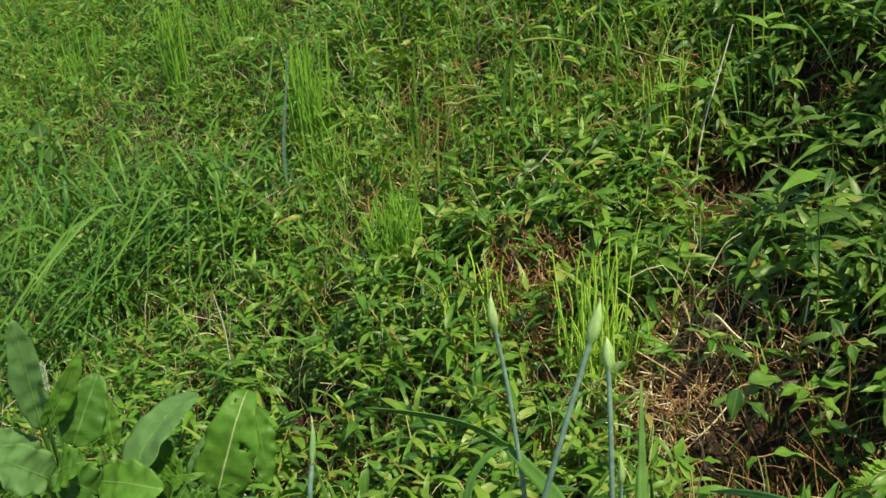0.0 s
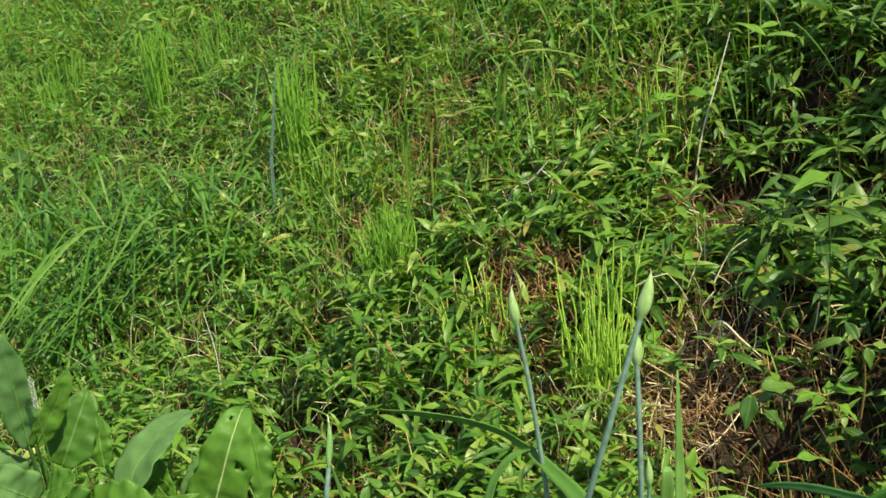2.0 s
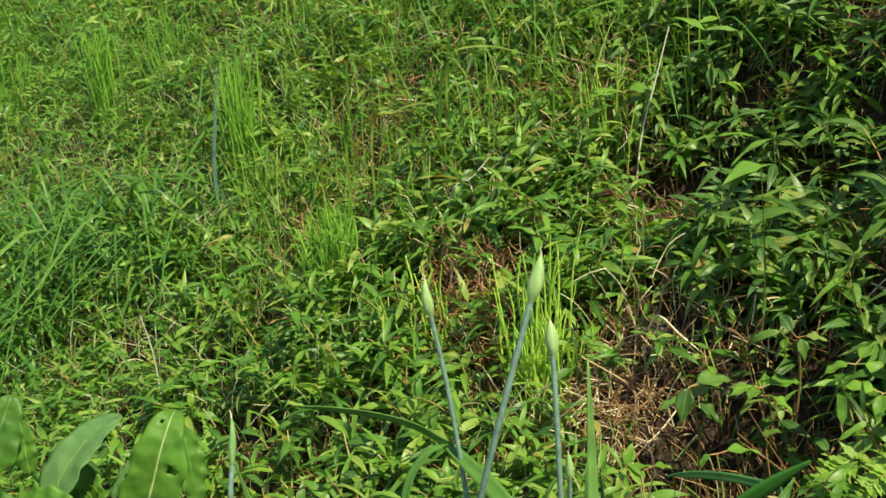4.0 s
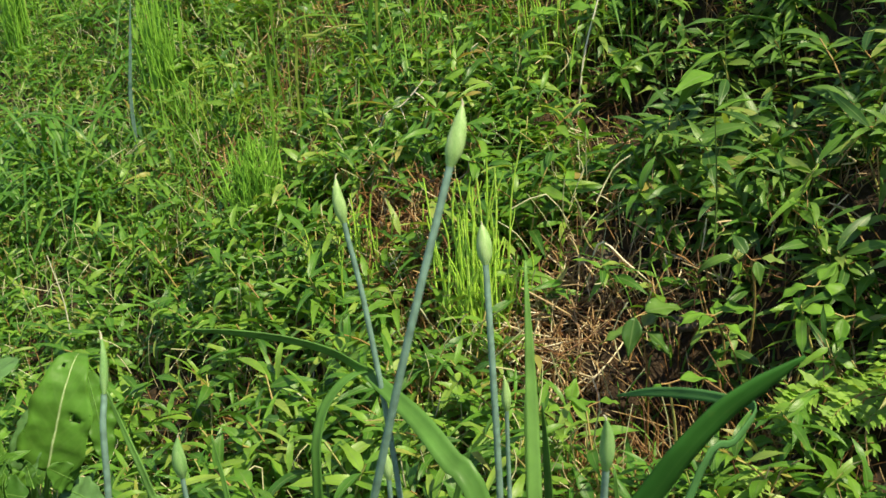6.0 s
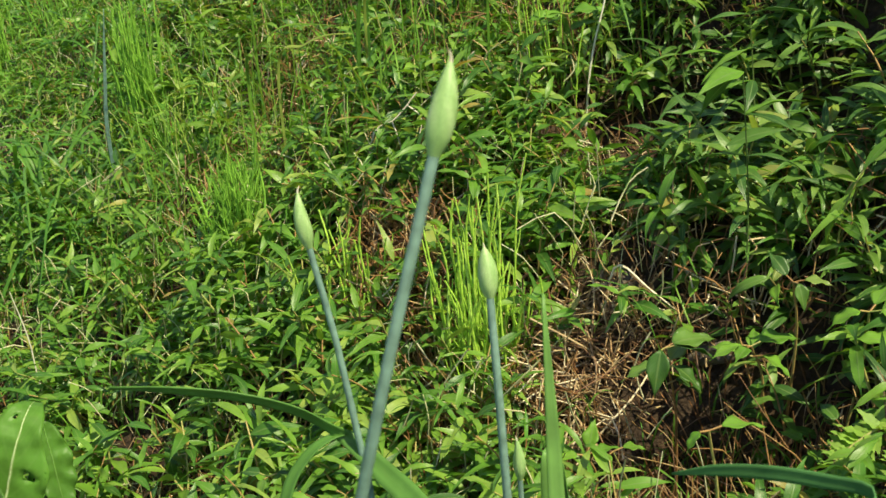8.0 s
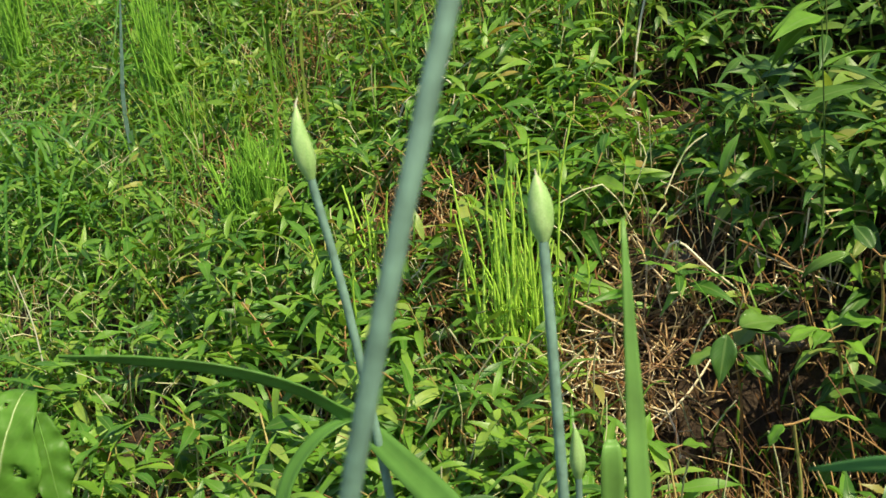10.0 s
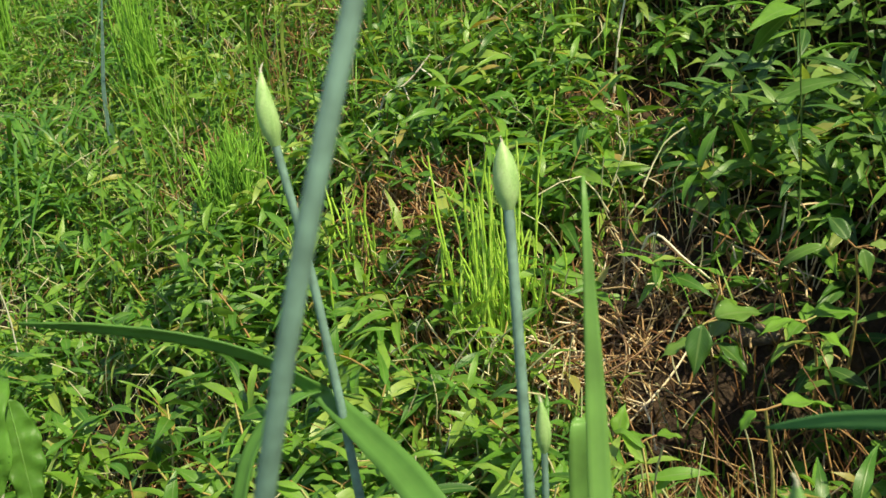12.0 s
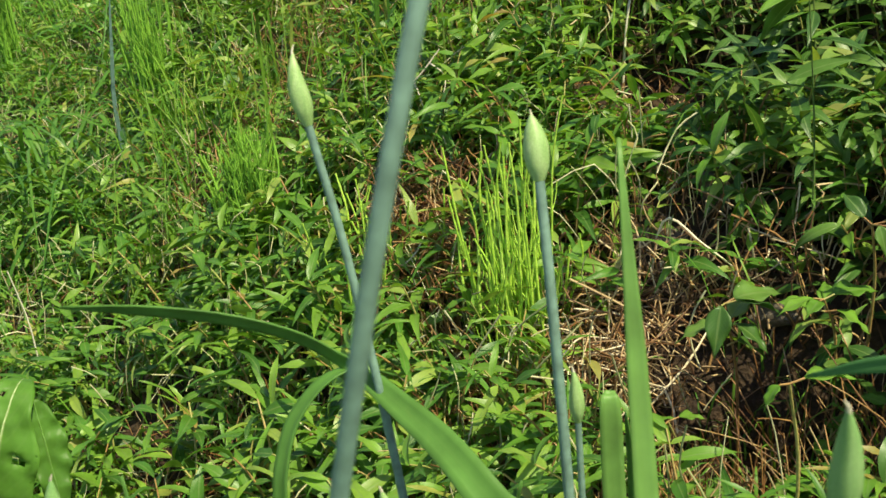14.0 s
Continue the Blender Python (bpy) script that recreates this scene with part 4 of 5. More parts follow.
onion_stalk([foot(-0.03, 0.43), (-0.022, 0.445, 0.60), (-0.014, 0.457, 0.735), (-0.011, 0.465, 0.766)], 0.0018, 0.0014, 0.027, 0.0020, 0.0014, "slim blue-green onion stalk with a narrow closed bud", 0.1, GREEN_BUD)
onion_stalk([foot(0.01, 0.49), (0.008, 0.499, 0.458), (0.004, 0.51, 0.685)], 0.0020, 0.0013, 0.024, 0.0038, -0.0015, "short onion stalk with a fat green bud", 0.3, GREEN_BUD)
onion_stalk([foot(0.17, 0.40), (0.19, 0.377, 0.558), (0.198, 0.368, 0.779)], 0.0018, 0.0014, 0.024, 0.0029, -0.0020, "short onion stalk with a green bud and a curled dry tip", 0.4, GREEN_BUD)
onion_stalk([foot(0.11, 0.46), (0.114, 0.474, 0.508), (0.112, 0.479, 0.698)], 0.0018, 0.0012, 0.018, 0.0026, 0.0010, "short onion stalk with a narrow young bud")


def onion_leaf(points, widths, side, label, fold=0.3, rows=36, thick=0.0006, skin=None):
    low = Vector(points[0])
    ob = thing("onion_leaf", label, "onion leaf", low, group="onion leaves")
    part("blade", blade([np.array(q) - np.array(low) for q in points], widths, side, fold, rows, thick), skin or ONION, ob)
    return ob


onion_leaf([foot(0.03, 0.43), (0.018, 0.442, 0.66), (0.005, 0.452, 0.721), (-0.003, 0.460, 0.744), (-0.010, 0.465, 0.768)], [0.004, 0.0042, 0.004, 0.0032, 0.0006], (0.9, -0.3, 0.2), "narrow fresh green onion leaf leaning on a stalk", skin=ONION_PALE)
onion_leaf([foot(0.20, 0.42), (0.193, 0.449, 0.508), (0.158, 0.486, 0.668), (0.142, 0.502, 0.691), (0.129, 0.521, 0.701), (0.116, 0.537, 0.707), (0.104, 0.55, 0.713), (0.096, 0.55, 0.721),
            (0.082, 0.549, 0.732), (0.06, 0.547, 0.742), (0.034, 0.545, 0.749), (0.009, 0.544, 0.753)],
           [0.009, 0.0115, 0.0125, 0.0125, 0.0112, 0.0092, 0.007, 0.0058, 0.0055, 0.0053, 0.0047, 0.0008], [(0.68, 0.32, 0.47)] * 7 + [(0.15, -0.3, 0.85)] * 5, "long bent green onion leaf with a drooping tip", fold=0.25)
onion_leaf([foot(0.055, 0.50), (0.068, 0.514, 0.508), (0.071, 0.524, 0.658), (0.075, 0.534, 0.696), (0.086, 0.544, 0.712), (0.1, 0.551, 0.716), (0.114, 0.564, 0.704)],
           [0.006, 0.007, 0.0065, 0.006, 0.0055, 0.0045, 0.001], (0.8, -0.5, 0.1), "curved green onion leaf bending at its tip")
onion_leaf([foot(0.172, 0.375), (0.1755, 0.394, 0.5067), (0.1771, 0.414, 0.609), (0.1786, 0.4334, 0.7139), (0.1798, 0.4518, 0.7674), (0.1803, 0.4691, 0.8169)], [0.007, 0.0075, 0.0075, 0.0068, 0.005, 0.0008], (1.0, 0.15, 0), "straight upright pale green onion leaf", fold=0.2, skin=ONION_PALE)
onion_leaf([foot(0.19, 0.54), (0.195, 0.569, 0.458), (0.194, 0.584, 0.608), (0.194, 0.588, 0.663), (0.195, 0.593, 0.671)], [0.009, 0.010, 0.0098, 0.0090, 0.0040], (1.0, 0.1, 0), "broad cut-off green onion leaf", fold=0.2, skin=ONION_PALE)
onion_leaf([foot(0.205, 0.53), (0.207, 0.569, 0.458), (0.204, 0.589, 0.608), (0.201, 0.594, 0.66)], [0.008, 0.009, 0.008, 0.001], (0.5, -0.8, 0), "narrow dark green onion leaf", fold=0.3)
onion_leaf([foot(0.09, 0.37), (0.128, 0.329, 0.608), (0.165, 0.304, 0.769), (0.196, 0.299, 0.817), (0.206, 0.297, 0.835), (0.218, 0.298, 0.849), (0.229, 0.299, 0.857), (0.241, 0.301, 0.864)], [0.0080, 0.0098, 0.0104, 0.0104, 0.0104, 0.0098, 0.0078, 0.001], (-0.60, -0.30, 0.72), "onion leaf leaning outward, coloured dark green as its shaded side", fold=0.15, skin=ONION_SHADED)
onion_leaf([foot(0.19, 0.355), (0.204, 0.364, 0.64), (0.233, 0.372, 0.768), (0.249, 0.38, 0.779), (0.259, 0.389, 0.787), (0.249, 0.4, 0.785), (0.237, 0.41, 0.782), (0.225, 0.42, 0.777), (0.214, 0.431, 0.769)], [0.003, 0.0030, 0.0030, 0.0032, 0.0038, 0.0046, 0.0046, 0.0036, 0.0006], (0.1, 0.1, 1.0), "grey-green onion leaf arching over with a drooping tip", fold=0.15, skin=ONION_GREY)
onion_leaf([foot(0.22, 0.45), (0.23, 0.459, 0.508), (0.227, 0.469, 0.628), (0.222, 0.474, 0.698)], [0.006, 0.007, 0.006, 0.001], (0.9, -0.3, 0.1), "short green onion leaf", fold=0.35)
onion_leaf([foot(0.13, 0.55), (0.136, 0.569, 0.458), (0.143, 0.574, 0.588), (0.156, 0.571, 0.648)], [0.006, 0.0065, 0.005, 0.0008], (0.9, -0.4, 0.1), "short green onion leaf", fold=0.35)
onion_leaf([foot(-0.01, 0.47), (0.008, 0.499, 0.508), (0.02, 0.529, 0.628), (0.013, 0.549, 0.683)], [0.006, 0.0065, 0.005, 0.0008], (0.9, -0.4, 0.1), "curved green onion leaf", fold=0.35)
onion_leaf([foot(-0.340, 1.82), (-0.336, 1.82, 0.490), (-0.324, 1.82, 0.570), (-0.306, 1.82, 0.675)], [0.006, 0.0068, 0.0055, 0.001], (1, -0.2, 0), "single blue-green onion leaf among horsetails", fold=0.2, skin=SCAPE)


# ---- broad-leaved dock ----
RIB = stalk_material("green_midrib", [(0.2, (0.13, 0.29, 0.05)), (0.8, (0.18, 0.36, 0.07))], rough=0.5)
PALE_RIB = stalk_material("pale_midrib", [(0.2, (0.42, 0.55, 0.22)), (0.8, (0.55, 0.66, 0.34))], rough=0.5)
def big_leaf(base, tip, width, face, droop, wave, seed, stalk_from, parent, wide_at=0.42, fold=0.18, label="", blunt=0.8, over=0.0, late=1.0, skin=None, rib=None, ragged=0.06, holes=()):
    """A large wavy leaf from base towards tip, face turned as given, with a stalk up from the crown."""
    b, t = Vector(base), Vector(tip)
    length = (t - b).length * (1 + 0.12 * droop + over)
    y = (t - b).normalized()
    z = Vector(face) - Vector(face).dot(y) * y
    z.normalize()
    x = y.cross(z)
    tilt = Matrix(((x.x, y.x, z.x, b.x), (x.y, y.y, z.y, b.y), (x.z, y.z, z.z, b.z), (0, 0, 0, 1))) @ pose(0, 0, 0, math.degrees(droop) * (0.45 if late == 1.0 else 0.08), 0, 0)
    sheet = leaf(length, width, droop, fold, rows=34, cols=13, wide_at=wide_at, wave=wave * 0.30, waves=3.3 + 0.9 * (seed % 3), blunt=blunt, phase=seed * 0.37, late=late, ragged=ragged)
    for v in sheet[0]:
        q = Vector(v) * 75 + Vector((seed * 1.7, 0, 0))
        v[2] += 0.0032 * noise.noise(q) + 0.0014 * noise.noise(q * 2.7)
    eaten = {r * 12 + c for r, c in holes}
    sheet = (sheet[0], np.array([q for n, q in enumerate(sheet[1]) if n not in eaten]), sheet[2])
    piece = shell(sheet, 0.0005)
    ob = part("leaf", piece, skin or DOCK, parent, label, m=Matrix.Translation(-parent.location) @ tilt)
    spine = piece[0][: 34 * 13].reshape(34, 13, 3)[:30:2, 6] + np.array([0, 0, 0.0006])
    part("midrib", tube(spine, np.linspace(0.0011, 0.0003, 15) * (1.0 if rib else 0.55), 6), rib or RIB, ob, "pale raised midrib")
    s = np.array(Vector(stalk_from) - parent.location)
    e = np.array(b - parent.location)
    part("leaf_stalk", tube(smooth_path([s, (s + e) / 2 + (0, 0, 0.03), e + np.array(y) * 0.004], 8), np.linspace(0.004, 0.0022, 8), 7), ONION, parent)
    return ob


def build_dock():
    crown = foot(-0.29, 0.98)
    ob = thing("dock_plant", "broad-leaved dock with wavy bright green leaves and white midribs", "dock", crown, group="dock plants")
    c = crown + Vector((0, 0, 0.01))
    big_leaf((-0.247, 0.937, 0.390), (-0.211, 0.975, 0.490), 0.066, (0.10, -0.90, 0.42), 2.9, 0.08, 1, c, ob, wide_at=0.22, over=0.0, late=4.0, fold=0.06, blunt=0.62, skin=DOCK_YOUNG, rib=PALE_RIB, ragged=0.075, holes=((13, 8), (14, 8), (13, 9), (24, 3)), label="upright bright leaf with a white midrib")
    upper = [
            ((-0.205, 0.985, 0.474), (-0.192, 0.955, 0.388), 0.032, (0.5, -0.8, 0.2), 0.25, 0.22, ""),
            ((-0.319, 0.880, 0.452), (-0.267, 0.960, 0.505), 0.056, (-0.40, -0.50, 0.80), 0.9, 0.06, "leaf with a greyish sheen"),
            ((-0.338, 0.850, 0.470), (-0.269, 0.830, 0.476), 0.048, (0.05, -0.65, 0.75), 0.8, 0.16, ""),
            ((-0.292, 0.930, 0.395), (-0.313, 0.950, 0.461), 0.036, (0.1, -0.8, 0.5), 0.4, 0.14, ""),
            ((-0.268, 0.930, 0.385), (-0.262, 0.970, 0.442), 0.034, (-0.2, -0.8, 0.5), 0.4, 0.16, ""),
            ((-0.300, 0.900, 0.400), (-0.250, 0.880, 0.405), 0.040, (0.1, -0.6, 0.8), 0.7, 0.16, ""),
            ((-0.330, 0.880, 0.420), (-0.300, 0.850, 0.430), 0.044, (0.0, -0.6, 0.8), 0.7, 0.16, "")]
    lower = [
            ((-0.240, 0.950, 0.360), (-0.200, 0.930, 0.350), 0.036, (0.2, -0.6, 0.8), 0.8, 0.16, ""),
            ((-0.339, 0.900, 0.480), (-0.345, 0.920, 0.528), 0.024, (0.1, -0.8, 0.5), 0.5, 0.20, ""),
            ((-0.310, 0.870, 0.425), (-0.335, 0.845, 0.462), 0.042, (0.2, -0.7, 0.6), 0.9, 0.22, ""),
            ((-0.285, 0.885, 0.415), (-0.270, 0.865, 0.452), 0.038, (-0.2, -0.7, 0.6), 1.0, 0.22, ""),
            ((-0.345, 0.850, 0.455), (-0.372, 0.830, 0.494), 0.044, (0.1, -0.6, 0.7), 0.9, 0.20, ""),
            ((-0.262, 0.905, 0.392), (-0.285, 0.890, 0.428), 0.034, (0.1, -0.7, 0.6), 0.8, 0.24, ""),
            ((-0.225, 0.945, 0.372), (-0.238, 0.925, 0.402), 0.030, (0.1, -0.7, 0.6), 0.8, 0.24, "")]
    for k, (b, t, w, f, dr, wv, lb) in enumerate(upper + lower):
        big_leaf(b, t, w, f, dr, wv, 2 + k, c, ob, label=lb, skin=DOCK_GREY if k in (1, 4, 7) else DOCK_YOUNG if k == 2 else None, fold=0.10 + 0.05 * (k % 4))
    r = np.random.default_rng(8)
    for k in range(16):
        b = Vector((r.uniform(-0.335, -0.225), r.uniform(0.87, 0.95), 0))
        b.z = 0.352 - 0.55 * (b.x + 0.22) + r.uniform(0.0, 0.03)
        t = b + Vector((r.normal(0, 0.02), r.normal(-0.005, 0.012), r.uniform(0.018, 0.04)))
        big_leaf(b, t, r.uniform(0.014, 0.024), (r.normal(0, 0.4), -0.8, 0.6), r.uniform(0.3, 1.2), 0.2, 30 + k, c, ob, skin=DOCK_YOUNG if k % 3 == 0 else None, ragged=0.14, blunt=0.5)
    crown2 = foot(-0.40, 0.92)
    ob2 = thing("dock_plant", "dock with tall upright dull green leaves", "dock", crown2, group="dock plants")
    c2 = crown2 + Vector((0, 0, 0.01))
    tall = [
            ((-0.392, 0.860, 0.530), (-0.394, 0.860, 0.655), 0.034, (0.45, -0.85, 0.2), 0.3, 0.06),
            ((-0.388, 0.862, 0.530), (-0.346, 0.880, 0.602), 0.026, (0.6, -0.75, 0.1), 0.35, 0.08),
            ((-0.374, 0.880, 0.495), (-0.350, 0.920, 0.556), 0.048, (0.35, -0.8, 0.45), 0.5, 0.06),
            ((-0.386, 0.840, 0.482), (-0.425, 0.815, 0.528), 0.050, (0.1, -0.7, 0.7), 0.6, 0.12),
            ((-0.380, 0.845, 0.480), (-0.335, 0.815, 0.520), 0.045, (0.1, -0.6, 0.8), 0.7, 0.12)]
    side = [
            ((-0.400, 0.860, 0.470), (-0.450, 0.850, 0.530), 0.050, (0.3, -0.7, 0.6), 0.6, 0.12),
            ((-0.380, 0.840, 0.450), (-0.330, 0.800, 0.455), 0.050, (0.1, -0.6, 0.8), 0.7, 0.12),
            ((-0.410, 0.830, 0.450), (-0.400, 0.780, 0.470), 0.050, (0.1, -0.6, 0.8), 0.7, 0.12),
            ((-0.420, 0.860, 0.480), (-0.480, 0.840, 0.500), 0.050, (0.2, -0.6, 0.7), 0.7, 0.12)]
    for k, (b, t, w, f, dr, wv) in enumerate(tall + side):
        big_leaf(b, t, w, f, dr, wv * 1.6, 12 + k, c2, ob2, skin=DOCK_GREY if k in (0, 3, 5) else DOCK_YOUNG if k in (4, 7) else None, fold=0.08 + 0.06 * (k % 4))
    # flower spike of a knotweed
    low = foot(-0.40, 0.88)
    sp = thing("knotweed_flower", "thin knotweed stem with a pale whitish flower spike", "flower", low)
    top = np.array((-0.368, 0.848, 0.616)) - np.array(low)
    part("stem", tube(smooth_path([(0, 0, 0), top * 0.5 + (0.01, 0, 0), top * 0.92], 10), np.linspace(0.0014, 0.0008, 10), 6), ONION, sp)
    r = np.random.default_rng(3)
    pile = Pile()
    for i in range(50):
        s = 0.935 + 0.065 * i / 50
        a = i * 2.4
        q = top * s + 0.0009 * np.array([math.cos(a), math.sin(a), 0])
        pile.add(tube([q, q + (0.0012 * math.cos(a), 0.0012 * math.sin(a), 0.0012), q + (0.0016 * math.cos(a), 0.0016 * math.sin(a), 0.0030)], [0.0003, 0.0005, 0.0002], 5))
    part("flower_spike", pile.piece(), SPIKE, sp, "pale whitish flower spike")


build_dock()


# ---- broad vine leaves ----
OVATE = [shell(leaf(1.0, 0.56, 0.5, 0.22, rows=12, cols=7, wide_at=0.30, wave=0.09, waves=2.2, blunt=0.0, twist=-0.2), 0.008), shell(leaf(1.0, 0.48, 0.4, 0.30, rows=12, cols=7, wide_at=0.33, wave=0.10, waves=1.7, phase=0.3, blunt=0.0, twist=0.35), 0.008)]
OVATE_MESH = [mesh_of("ovate_leaf", p, [BROAD]) for p in OVATE]
OVATE_BRIGHT = [mesh_of("bright_leaf", p, [FERN]) for p in OVATE]


def vine(x, y, top, leaves, label, bright=False, seed=0):
    """A short leafy stem with broad pointed leaves; leaves: (azimuth degrees, elevation degrees, length)."""
    low = foot(x, y)
    ob = thing("broadleaf_weed", label, "weed", low, group="broad-leaved weeds")
    t = np.array(top) - np.array(low)
    part("stem", tube(smooth_path([(0, 0, 0), t * 0.55 + (0.006, 0.004, 0.01), t], 10), np.linspace(0.0013, 0.0008, 10), 6), STEM, ob)
    for i, (az, el, ln) in enumerate(leaves):
        s = 1 - 0.10 * (i // 3)
        a = math.radians(az)
        at = t * s
        d = np.array([-math.sin(a), math.cos(a), 0.3])
        st = at + d * 0.008
        part("leaf_stalk", tube(smooth_path([at, st], 3), 0.0007, 5), STEM, ob)
        part("leaf", (OVATE_BRIGHT if bright else OVATE_MESH)[(i + seed) % 2], None, ob, m=turn(a, math.radians(el), 0.1 * ((i * 7 + seed) % 5 - 2), st, ln * 0.62))
    return ob


POINTED = "broad pointed green leaves on a thin stem over bare soil"
vine(0.340, 0.915, (0.322, 0.890, 0.548), [(150, -55, 0.060), (-72, 4, 0.066), (-98, -10, 0.058), (95, -8, 0.05), (-45, 20, 0.05), (-125, -25, 0.048), (-80, -30, 0.05)], POINTED, False, 1)
vine(0.41, 0.91, (0.388, 0.882, 0.548), [(-78, 6, 0.056), (100, -5, 0.046), (140, 5, 0.036), (-20, 25, 0.04), (-120, -20, 0.045), (60, 10, 0.044)], POINTED, True, 2)
vine(0.46, 0.80, (0.470, 0.80, 0.585), [(-105, -5, 0.056), (70, 10, 0.05), (150, -35, 0.042)], POINTED, True, 3)
vine(0.45, 0.85, (0.455, 0.83, 0.598), [(-120, -20, 0.052), (-50, 25, 0.05), (100, -10, 0.046)], POINTED, True, 4)
vine(0.43, 0.91, (0.418, 0.882, 0.600), [(20, 35, 0.042), (-110, 5, 0.034), (190, -55, 0.036)], POINTED, False, 5)
vine(0.265, 0.885, (0.258, 0.880, 0.462), [(-25, 55, 0.040), (-80, 5, 0.036), (100, 5, 0.03)], POINTED, True, 6)
vine(0.300, 0.87, (0.276, 0.862, 0.476), [(-85, 0, 0.032), (150, -20, 0.028)], POINTED, True, 6)
vine(0.315, 0.72, (0.306, 0.707, 0.594), [(-88, 2, 0.046), (120, -30, 0.026)], POINTED, True, 7)
vine(0.335, 1.43, (0.332, 1.42, 0.698), [(95, 0, 0.075), (-90, 10, 0.065), (120, 10, 0.06)], "glowing yellow-green leaf pair beside a bleached stick", True, 7)
vine(0.205, 0.84, (0.210, 0.825, 0.465), [(-20, 40, 0.03), (150, -20, 0.03), (70, 0, 0.03)], POINTED, True, 8)
vine(0.055, 0.93, (0.06, 0.90, 0.43), [(60, 0, 0.032), (-60, 5, 0.035), (180, -20, 0.03)], POINTED, True, 9)
vine(-0.02, 0.98, (-0.01, 0.95, 0.42), [(70, 5, 0.035), (-90, 0, 0.035), (160, -25, 0.032)], POINTED, False, 10)
DARK_WEED = "dark green broad-leaved weed standing among the grass"
vine(-1.23, 2.72, (-1.22, 2.70, 0.250), [(90, 20, 0.15), (-80, 10, 0.16), (170, -10, 0.14), (20, 40, 0.13), (-140, 5, 0.15), (130, 0, 0.14)], DARK_WEED, False, 3)
vine(-1.17, 2.66, (-1.16, 2.64, 0.240), [(70, 15, 0.13), (-100, 10, 0.14), (190, -15, 0.13), (-20, 35, 0.12)], DARK_WEED, False, 4)
SMALL = "small leafy weed at the foot of a dark hollow"
for n, (x, y, h) in enumerate([(0.375, 0.815, 0.045), (0.335, 0.80, 0.04), (0.42, 0.83, 0.05), (0.31, 0.83, 0.035), (0.395, 0.875, 0.05), (0.43, 0.80, 0.05), (0.355, 0.775, 0.04), (0.285, 0.815, 0.04), (0.44, 0.755, 0.03), (0.465, 0.765, 0.03), (0.41, 0.75, 0.03), (0.425, 0.73, 0.03), (0.45, 0.72, 0.03), (0.305, 0.862, 0.025), (0.33, 0.848, 0.03), (0.345, 0.872, 0.03), (0.282, 0.868, 0.03), (0.36, 0.835, 0.035)]):
    z = float(ground_z(x, y))
    vine(x + 0.004, y + 0.006, (x, y, z + h), [(40 + 67 * n, 15, 0.036), (170 + 41 * n, 0, 0.040), (-70 + 53 * n, 5, 0.038), (100 - 37 * n, 25, 0.032), (-140 + 29 * n, -10, 0.036), (10 + 71 * n, -5, 0.034)], SMALL, n % 2 == 0, n)
LANCE_MESH = [mesh_of("lance_leaf", shell(leaf(1.0, 0.21, dr, 0.35, rows=10, cols=5, wide_at=0.34, twist=tw, wave=0.10, waves=1.4, phase=dr), 0.007), [mt]) for dr, tw, mt in ((0.9, 0.4, BROAD), (0.6, -0.3, FERN), (1.3, 0.5, BROAD), (0.8, -0.5, BROAD))]


def tall_shoot(x, y, top, leaves, label, seed=0):
    """A tall stem whose large lance-shaped leaves stand out at its upper nodes."""
    low = foot(x, y)
    ob = thing("smartweed_shoot", label, "weed", low, group="tall leafy shoots")
    t = np.array(top) - np.array(low)
    p = smooth_path([(0, 0, 0), t * 0.5 + (0.006, 0.006, 0.0), t], 14)
    part("stem", tube(p, np.linspace(0.0009, 0.0005, 14), 6), SHOOT_STEM, ob, "thin dull green stem")
    for i, (az, el, ln) in enumerate(leaves):
        k = max(5, 13 - (i // 2) * 2)
        part("leaf", BIG_LANCE[(i + seed) % 3], None, ob, m=turn(math.radians(az), math.radians(el), 0.2 * ((i * 5 + seed) % 3 - 1), p[k], ln))
    for i in range(4):
        part("leaf", BIG_LANCE[1 + (i + seed) % 2], None, ob, m=turn(2.4 * i + seed, 0.15 * ((i * 3) % 4 - 1), 0.15 * ((i * 5 + seed) % 3 - 1), p[8 - 2 * i], 0.040 + 0.004 * (i % 3)))


BIG_LANCE = [mesh_of("large_lance_leaf", shell(leaf(1.0, w, dr, 0.22, rows=14, cols=7, wide_at=0.36, twist=tw, wave=0.06, waves=1.8, phase=dr, ragged=0.02), 0.006), [mt])
             for w, dr, tw, mt in ((0.27, 0.65, 0.2, FERN), (0.22, 0.7, -0.25, BROAD), (0.21, 0.9, 0.2, BROAD))]
ABOVE = "tall shoot with large drooping lance-shaped leaves over a dark hollow"
tall_shoot(0.415, 0.985, (0.400, 0.968, 0.742), [(135, 14, 0.064), (28, -28, 0.066), (-140, 12, 0.058), (-70, 20, 0.056), (85, 15, 0.052), (-110, 10, 0.05)], ABOVE)
tall_shoot(0.455, 1.105, (0.442, 1.088, 0.758), [(100, 10, 0.062), (-85, 15, 0.064), (95, -12, 0.056), (-60, -10, 0.055), (160, 0, 0.05), (85, -5, 0.055), (-120, 0, 0.05)], ABOVE, 1)
tall_shoot(0.43, 1.215, (0.414, 1.21, 0.695), [(98, 8, 0.052), (-90, 10, 0.055), (115, -20, 0.045), (-140, 0, 0.05), (60, 10, 0.05)], ABOVE, 2)
tall_shoot(0.455, 1.43, (0.440, 1.42, 0.775), [(60, 35, 0.05), (-90, 10, 0.055), (110, 0, 0.05), (-30, 20, 0.05), (170, -10, 0.045)], ABOVE, 0)
